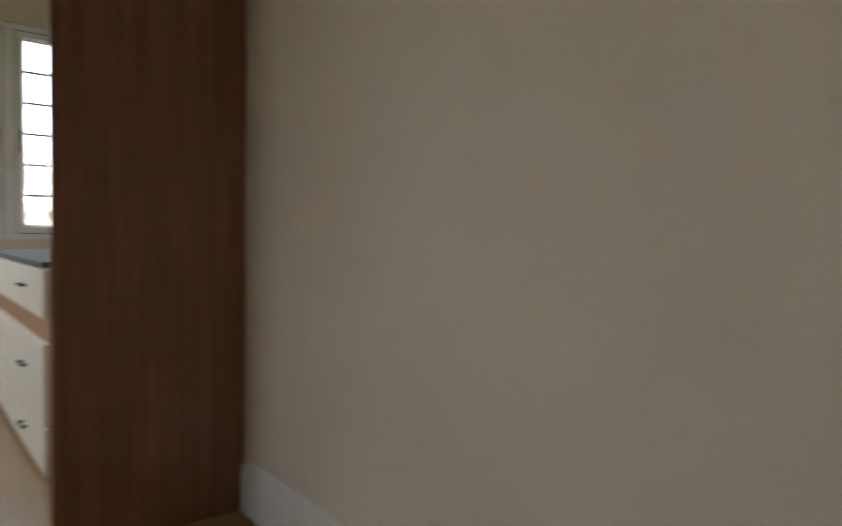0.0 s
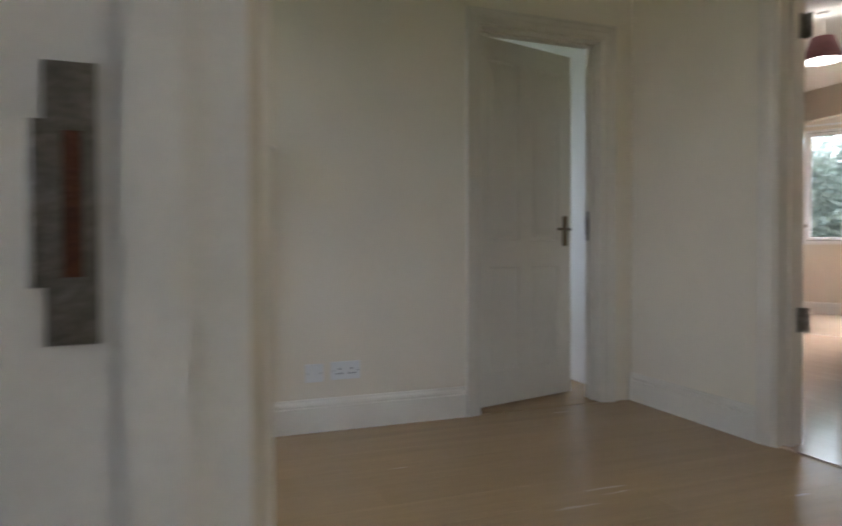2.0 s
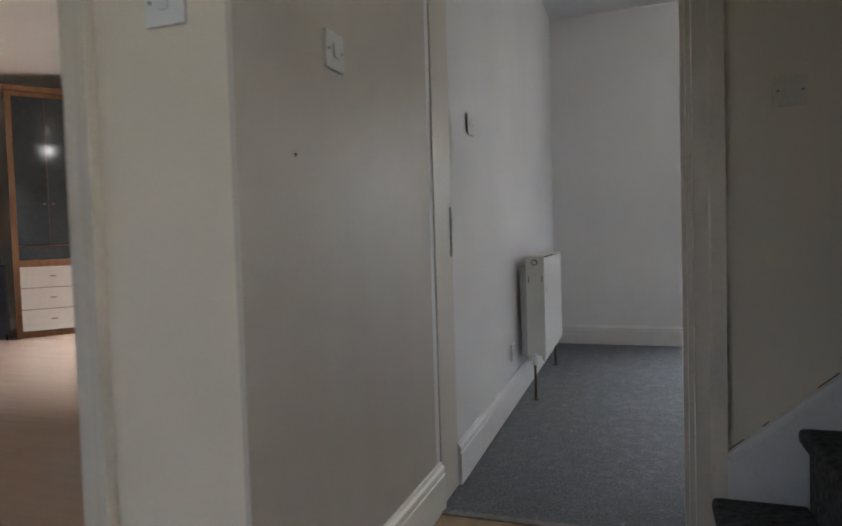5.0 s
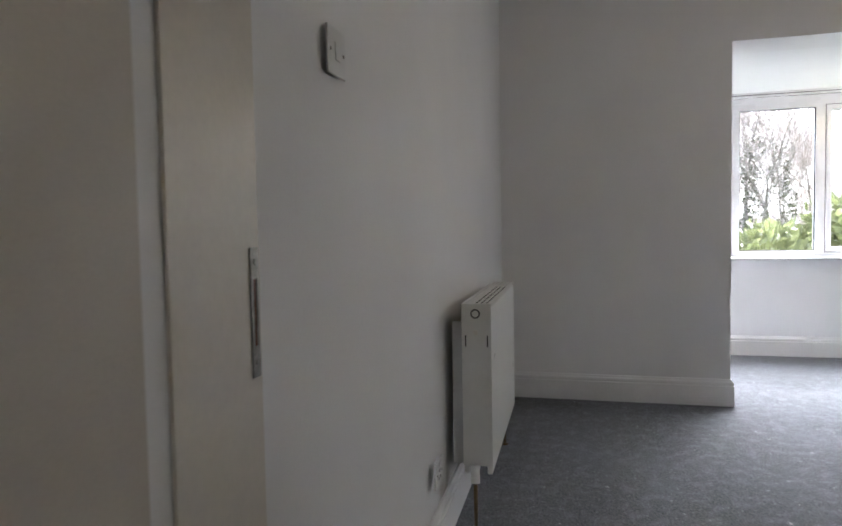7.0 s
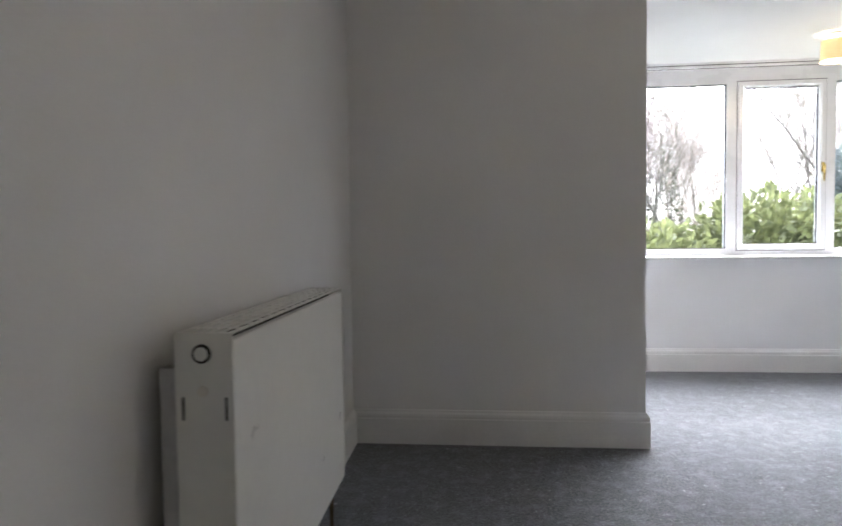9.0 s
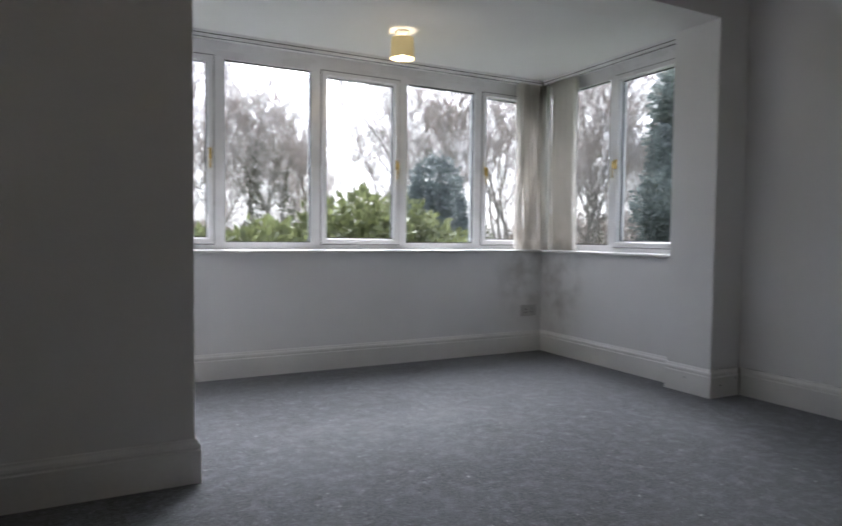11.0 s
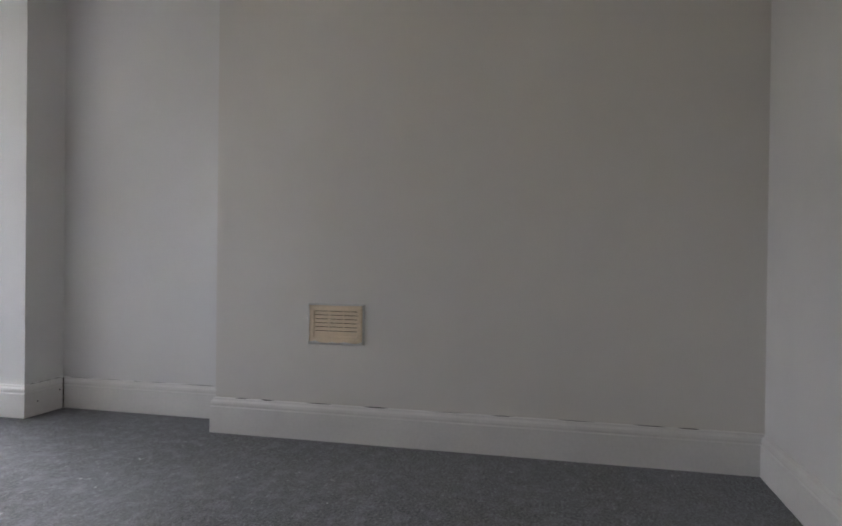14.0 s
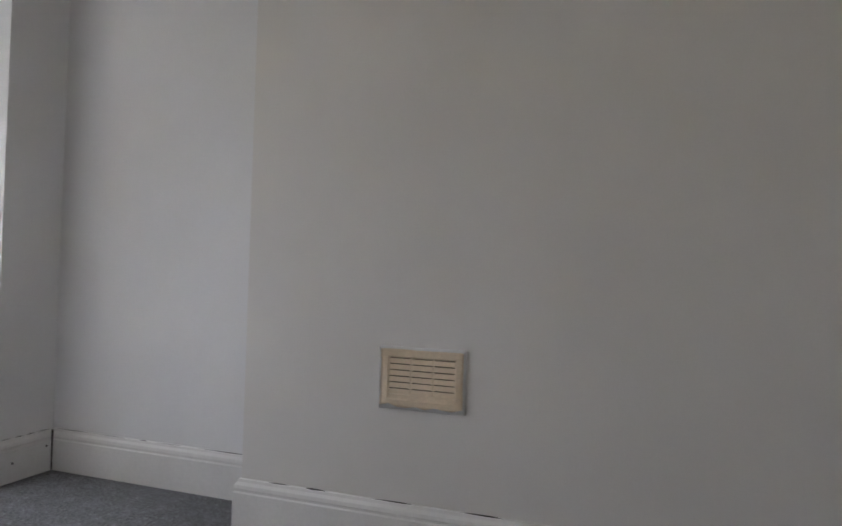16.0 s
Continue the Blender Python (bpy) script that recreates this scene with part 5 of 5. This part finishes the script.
case = empty("suitcase", "black upright suitcase with pale straps beside the wardrobe", "suitcase", cm @ pose(-0.36, 0.0, 0, 0, 0, 0))
part("shell", rbox((0, 0, 0.05), (0.3, 0.22, 0.78), 0.03, 3), CASE, case)
for x in (0.03, 0.27):
    for y_ in (0.04, 0.18):
        bm = bmesh.new()
        cyl(bm, (x - 0.012, y_, 0.026), (x + 0.012, y_, 0.026), 0.026, seg=16)
        part("wheel", bm, DARK, case)
bm = bmesh.new()
for x in (0.06, 0.24):
    cyl(bm, (x, 0.11, 0.77), (x, 0.11, 0.84), 0.008, seg=10)
cyl(bm, (0.05, 0.11, 0.84), (0.25, 0.11, 0.84), 0.012, seg=10)
part("handle", bm, STEEL, case)
for z in (0.2, 0.5):
    bm = bmesh.new()
    box(bm, (0.02, -0.004, z), (0.12, 0.002, z + 0.035))
    part("strap", bm, LINEN, case)

# ---------------------------------------------------------------- outside
bm = bmesh.new()
box(bm, (-300, -300, -1.1), (300, 300, -0.6))
solid("ground", bm, GROUND, "damp winter lawn round the house", "ground", "structure")


def leaf_cloud(name, blobs, count, size, mat, seed, trunk=None, aspect=0.45):
    """Foliage of many small folded leaves scattered through uneven lobes."""
    rng = np.random.default_rng(seed)
    verts, faces = [], []
    vol = np.array([b[3] * b[4] * b[5] for b in blobs]) ** 0.8
    pick = rng.choice(len(blobs), count, p=vol / vol.sum())
    for k in pick:
        cx, cy, cz, rx, ry, rz = blobs[k]
        d = rng.normal(size=3)
        d /= np.linalg.norm(d)
        r = rng.uniform(0.45, 1.0) ** 0.5 * rng.uniform(0.85, 1.15)
        p = np.array((cx, cy, cz)) + d * r * np.array((rx, ry, rz))
        if p[2] < -0.6:
            continue
        a = rng.normal(size=3) * 0.7 + d
        a /= np.linalg.norm(a)
        b = np.cross(a, rng.normal(size=3))
        b /= np.linalg.norm(b)
        s = size * rng.uniform(0.6, 1.3)
        i = len(verts)
        verts += [tuple(p), tuple(p + a * s * 0.5 + b * s * aspect * 0.5), tuple(p + a * s), tuple(p + a * s * 0.5 - b * s * aspect * 0.5)]
        faces.append((i, i + 1, i + 2, i + 3))
    me = bpy.data.meshes.new(name)
    me.from_pydata(verts, [], faces)
    me.materials.append(mat)
    return me


def bush(name, x, y, blobs, count, size, mat, seed, label, category="bush"):
    root = empty(name, label, category, pose(x, y, -0.6))
    bm = bmesh.new()
    rng = random.Random(seed)
    for _ in range(7):
        cyl(bm, (rng.uniform(-0.1, 0.1), rng.uniform(-0.1, 0.1), 0), (rng.uniform(-0.6, 0.6), rng.uniform(-0.6, 0.6), rng.uniform(0.8, 1.5)), 0.025, 0.008, 6)
    part("stem", bm, BARK, root)
    ob = new("foliage", leaf_cloud("foliage", blobs, count, size, mat, seed))
    ob.parent = root
    return root


def bare_tree(x, y, height, seed, label, lean=0.0, ivy=0.0, spread=0.55, trunk_r=0.085):
    """A winter tree: tapered trunk and limbs that fork down to fine twigs."""
    rng = random.Random(seed)
    root = empty("tree", label, "tree", pose(x, y, -0.6))
    verts, faces, tv, tf = [], [], [], []

    def tube(p, q, r1, r2, vs, fs, seg):
        d = (q - p).normalized()
        u = d.orthogonal().normalized()
        w = d.cross(u)
        i = len(vs)
        for c, r in ((p, r1), (q, r2)):
            for k in range(seg):
                a = 2 * math.pi * k / seg
                vs.append(tuple(c + (u * math.cos(a) + w * math.sin(a)) * r))
        for k in range(seg):
            j = (k + 1) % seg
            fs.append((i + k, i + j, i + seg + j, i + seg + k))

    def shoot(p, d, length, r, depth):
        n = (14, 7, 4, 2)[depth]
        kids = (16, 9, 7, 0)[depth]
        ends = []
        for s in range(n):
            q = p + d * (length / n)
            r2 = max(r * (0.9 if depth == 0 else 0.84), 0.005)
            if depth < 2:
                tube(p, q, r, r2, verts, faces, 6 if depth == 0 else 4)
            else:
                tube(p, q, r, r2, tv, tf, 3)
            p, r = q, r2
            ends.append((p, d, r, (s + 1) / n))
            d = (d + Vector((rng.gauss(0, 0.09), rng.gauss(0, 0.09), 0.03 if depth else 0.0))).normalized()
        for _ in range(kids):
            f = rng.uniform(0.25 if depth == 0 else 0.15, 1.0)
            p2, d2, rr, s = ends[min(n - 1, int(f * n))]
            a = rng.uniform(0, 2 * math.pi)
            side = (d2 * 0.55 + Vector((math.cos(a), math.sin(a), rng.uniform(0.1, 0.7))) * spread).normalized()
            shoot(p2, side, length * rng.uniform(0.32, 0.58) * (1.15 - 0.55 * s), max(rr * 0.5, 0.006), depth + 1)

    for k in range(rng.choice((3, 4))):
        shoot(Vector((rng.uniform(-0.35, 0.35), rng.uniform(-0.35, 0.35), 0)), Vector((lean + rng.gauss(0, 0.12), rng.gauss(0, 0.1), 1)).normalized(), height * rng.uniform(0.8, 1.05), trunk_r * rng.uniform(0.6, 1.0), 0)
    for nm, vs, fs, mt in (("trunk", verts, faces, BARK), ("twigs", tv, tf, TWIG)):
        me = bpy.data.meshes.new(nm)
        me.from_pydata(vs, [], fs)
        me.materials.append(mt)
        ob = new(nm, me)
        ob.parent = root
    lobes = [(rng.gauss(0, 0.75) + lean * z, rng.gauss(0, 0.75), z, 0.7, 0.7, 0.8) for z in [height * (0.3 + 0.06 * k) for k in range(11)]]
    ob = new("fine_twigs", leaf_cloud("fine_twigs", lobes, 1800, 0.6, TWIG, seed + 200, aspect=0.014))
    ob.parent = root
    if ivy:
        bl = [(lean * z * 1.1 + rng.uniform(-0.2, 0.2), rng.uniform(-0.2, 0.2), z, 0.34 * ivy * rng.uniform(0.7, 1.2), 0.34 * ivy, 0.55) for z in [0.4 + 0.5 * k for k in range(int(height * 1.35))]]
        ob = new("ivy", leaf_cloud("ivy", bl, int(1500 * ivy), 0.085, IVY, seed, aspect=0.8))
        ob.parent = root
    return root


bush("laurel_bush", 4.55, 11.2, [(0, 0, 1.2, 1.0, 0.9, 0.9), (0.9, 0.2, 1.1, 0.8, 0.8, 0.9), (-1.0, 0.3, 0.8, 0.9, 0.8, 0.8), (0.3, 0.4, 1.85, 0.25, 0.3, 0.4), (-0.35, 0.2, 1.75, 0.2, 0.3, 0.3), (0.95, 0.3, 1.75, 0.2, 0.3, 0.4), (1.5, 0.5, 0.7, 0.6, 0.6, 0.7)], 7600, 0.17, LEAF, 11, "tall green laurel bush outside the bay")
bush("laurel_bush", 2.2, 10.4, [(0, 0, 0.8, 0.9, 0.8, 0.75), (0.8, 0.2, 0.9, 0.7, 0.7, 0.75), (-0.9, 0.4, 0.5, 0.8, 0.7, 0.6)], 3600, 0.19, LEAF, 12, "low green laurel bush below the window")
bush("laurel_bush", 6.0, 11.4, [(0, 0, 0.8, 0.9, 0.8, 0.8), (0.7, 0.5, 0.9, 0.6, 0.6, 0.7)], 2500, 0.19, LEAF, 13, "green laurel bush by the garden edge")
TREES = ((5.4, 22.0, 6.4, 0.04, 0.9, "bare winter tree with ivy up its trunk"), (6.75, 22.6, 6.2, -0.04, 0.85, "bare ivy-clad tree in the garden"),
         (4.3, 24.0, 5.6, 0.08, 0.0, "bare garden tree against the sky"), (7.9, 25.5, 4.6, 0.0, 0.0, "distant bare winter garden tree"),
         (11.0, 21.0, 7.2, -0.1, 0.0, "bare twiggy tree behind the lawn"), (12.4, 21.6, 7.0, 0.02, 0.3, "bare spreading winter tree"),
         (13.8, 20.4, 6.6, -0.05, 0.0, "bare winter tree by the evergreens"), (15.0, 19.4, 6.6, 0.06, 0.0, "bare tangled tree beyond the bay"),
         (16.2, 18.2, 6.4, -0.06, 0.4, "bare ivied tree beyond the side window"), (16.4, 16.6, 6.0, 0.04, 0.0, "bare brown tree beyond the side window"),
         (3.0, 22.5, 6.0, -0.04, 0.3, "bare tree at the garden's edge"),
         (9.6, 22.4, 6.8, 0.05, 0.0, "bare upright winter tree behind the shrubs"), (17.6, 15.2, 6.2, 0.0, 0.0, "bare brown tree past the lawn"),
         (14.6, 17.4, 6.4, 0.03, 0.0, "bare thin-stemmed winter tree"))
for i, (x, y, h, lean, ivy, lab) in enumerate(TREES):
    bare_tree(x, y, h, 21 + i, lab, lean, ivy, 0.5)
bush("conifer", 10.3, 19.1, [(0, 0, 0.6 + 0.8 * k, 1.4 - 0.2 * k, 1.3 - 0.2 * k, 0.9) for k in range(4)], 22000, 0.14, HAZE, 31, "rounded evergreen shrub, haze put into its leaf colour", "evergreen")
bush("conifer", 13.3, 12.15, [(0.15 * math.sin(2.3 * k), 0.15 * math.cos(1.7 * k), 0.6 + 0.8 * k, (1.55 - 0.13 * k) * (0.88 + 0.16 * math.sin(4.1 * k)), 1.5 - 0.12 * k, 0.9) for k in range(11)], 60000, 0.14, LEAFD, 32, "tall dark conifer beyond the side window", "conifer")
for i, (x, y, w, h) in enumerate(((-1, 27, 5, 2.2), (6, 30, 6, 2.0), (13, 27, 6, 2.6), (19, 22, 5, 3.0), (23, 15, 5, 3.0), (23, 8, 5, 3.0))):
    bush("hedge", x, y, [(dx, 0, 0.9, 1.6, 1.0, h * random.uniform(0.4, 0.6)) for dx in (-w * 0.5, -w * 0.2, w * 0.2, w * 0.5)], 4200, 0.3, TWIG if i % 2 else IVY, 60 + i, "tangled brown hedgerow at the garden's end", "hedge")
rng_ = random.Random(77)
wood = []
for k in range(46):
    a = radians(18 + 66 * k / 45)
    d = rng_.uniform(27, 34)
    top = rng_.uniform(5.2, 8.2)
    for z in (1.2, 3.0, 4.8):
        if z < top:
            wood.append((1.0 + d * math.cos(a) + rng_.uniform(-0.5, 0.5), 2.0 + d * math.sin(a), z, 1.3, 1.3, min(1.9, top - z + 0.6)))
tagged(new("far_wood", leaf_cloud("far_wood", wood, 26000, 1.1, FARTWIG, 78, aspect=0.012)), "bare winter wood beyond the garden, haze in its twig colour", "wood", kind="stuff")
hd = empty("garden_hedge", "dense leafy hedge outside the bedroom bay", "hedge", pose(-6.6, 9.6, -0.6, 0, 0, 30))
ob = new("foliage", leaf_cloud("foliage", [(dx, random.uniform(-0.3, 0.3), dz, 1.1, 0.7, 0.9) for dx in range(-5, 4) for dz in (0.4, 1.2, 2.0, 2.6, 3.15)], 60000, 0.12, HEDGE, 41, aspect=0.6))
ob.parent = hd
bm = bmesh.new()
for k in range(-5, 4):
    cyl(bm, (k, 0.2, 0), (k + 0.2, 0.2, 3.2), 0.06, 0.02, 6)
part("stem", bm, BARK, hd)
box_bm = bmesh.new()
box(box_bm, (-6, 0.35, 0), (3.6, 0.5, 3.1))
part("thicket", box_bm, HEDGE, hd, "dark dense inside of the hedge")

bush("hedge", 0.6, -15.5, [(dx, 0, 1.2, 1.5, 1.0, 1.4) for dx in (-3, -1.2, 0.8, 2.6)], 6000, 0.3, TWIG, 71, "tangled bare hedge outside the front bedroom", "hedge")

# ---------------------------------------------------------------- floor boards
def boards(floor, x0, x1, y0, y1, along, width, length, mat, seed):
    rng = random.Random(seed)
    a0, a1, b0, b1 = (y0, y1, x0, x1) if along == "y" else (x0, x1, y0, y1)
    b = b0
    while b < b1 - 0.01:
        a = a0 - rng.uniform(0, length)
        be = min(b + width, b1)
        while a < a1:
            s, e = max(a, a0), min(a + length, a1)
            if e - s > 0.02:
                bm = bmesh.new()
                g = 0.00015
                if along == "y":
                    lo, hi = (b + g, s + g, -0.012), (be - g, e - g, 0.0)
                else:
                    lo, hi = (s + g, b + g, -0.012), (e - g, be - g, 0.0)
                v = box(bm, lo, hi)
                c = Vector(((lo[0] + hi[0]) / 2, (lo[1] + hi[1]) / 2, 0))
                for q in bm.verts:
                    if q.co.z > -0.001:
                        q.co.x += 0.0002 * (1 if q.co.x < c.x else -1)
                        q.co.y += 0.0002 * (1 if q.co.y < c.y else -1)
                part("plank", bm, mat, floor)
            a += length
        b = be


boards(floor_hall, 0.0, 1.4, 0.04, 1.05, "y", 0.195, 1.28, LAM, 8)
boards(floor_hall, -2.23, 1.4, -3.4, 0.04, "y", 0.195, 1.28, LAM, 5)
boards(floor_bed, -6.4, -0.24, 0.05, 4.82, "x", 0.195, 1.28, LAMB, 6)
boards(floor_bed, -5.4, -1.3, 4.82, 6.3, "x", 0.195, 1.28, LAMB, 7)
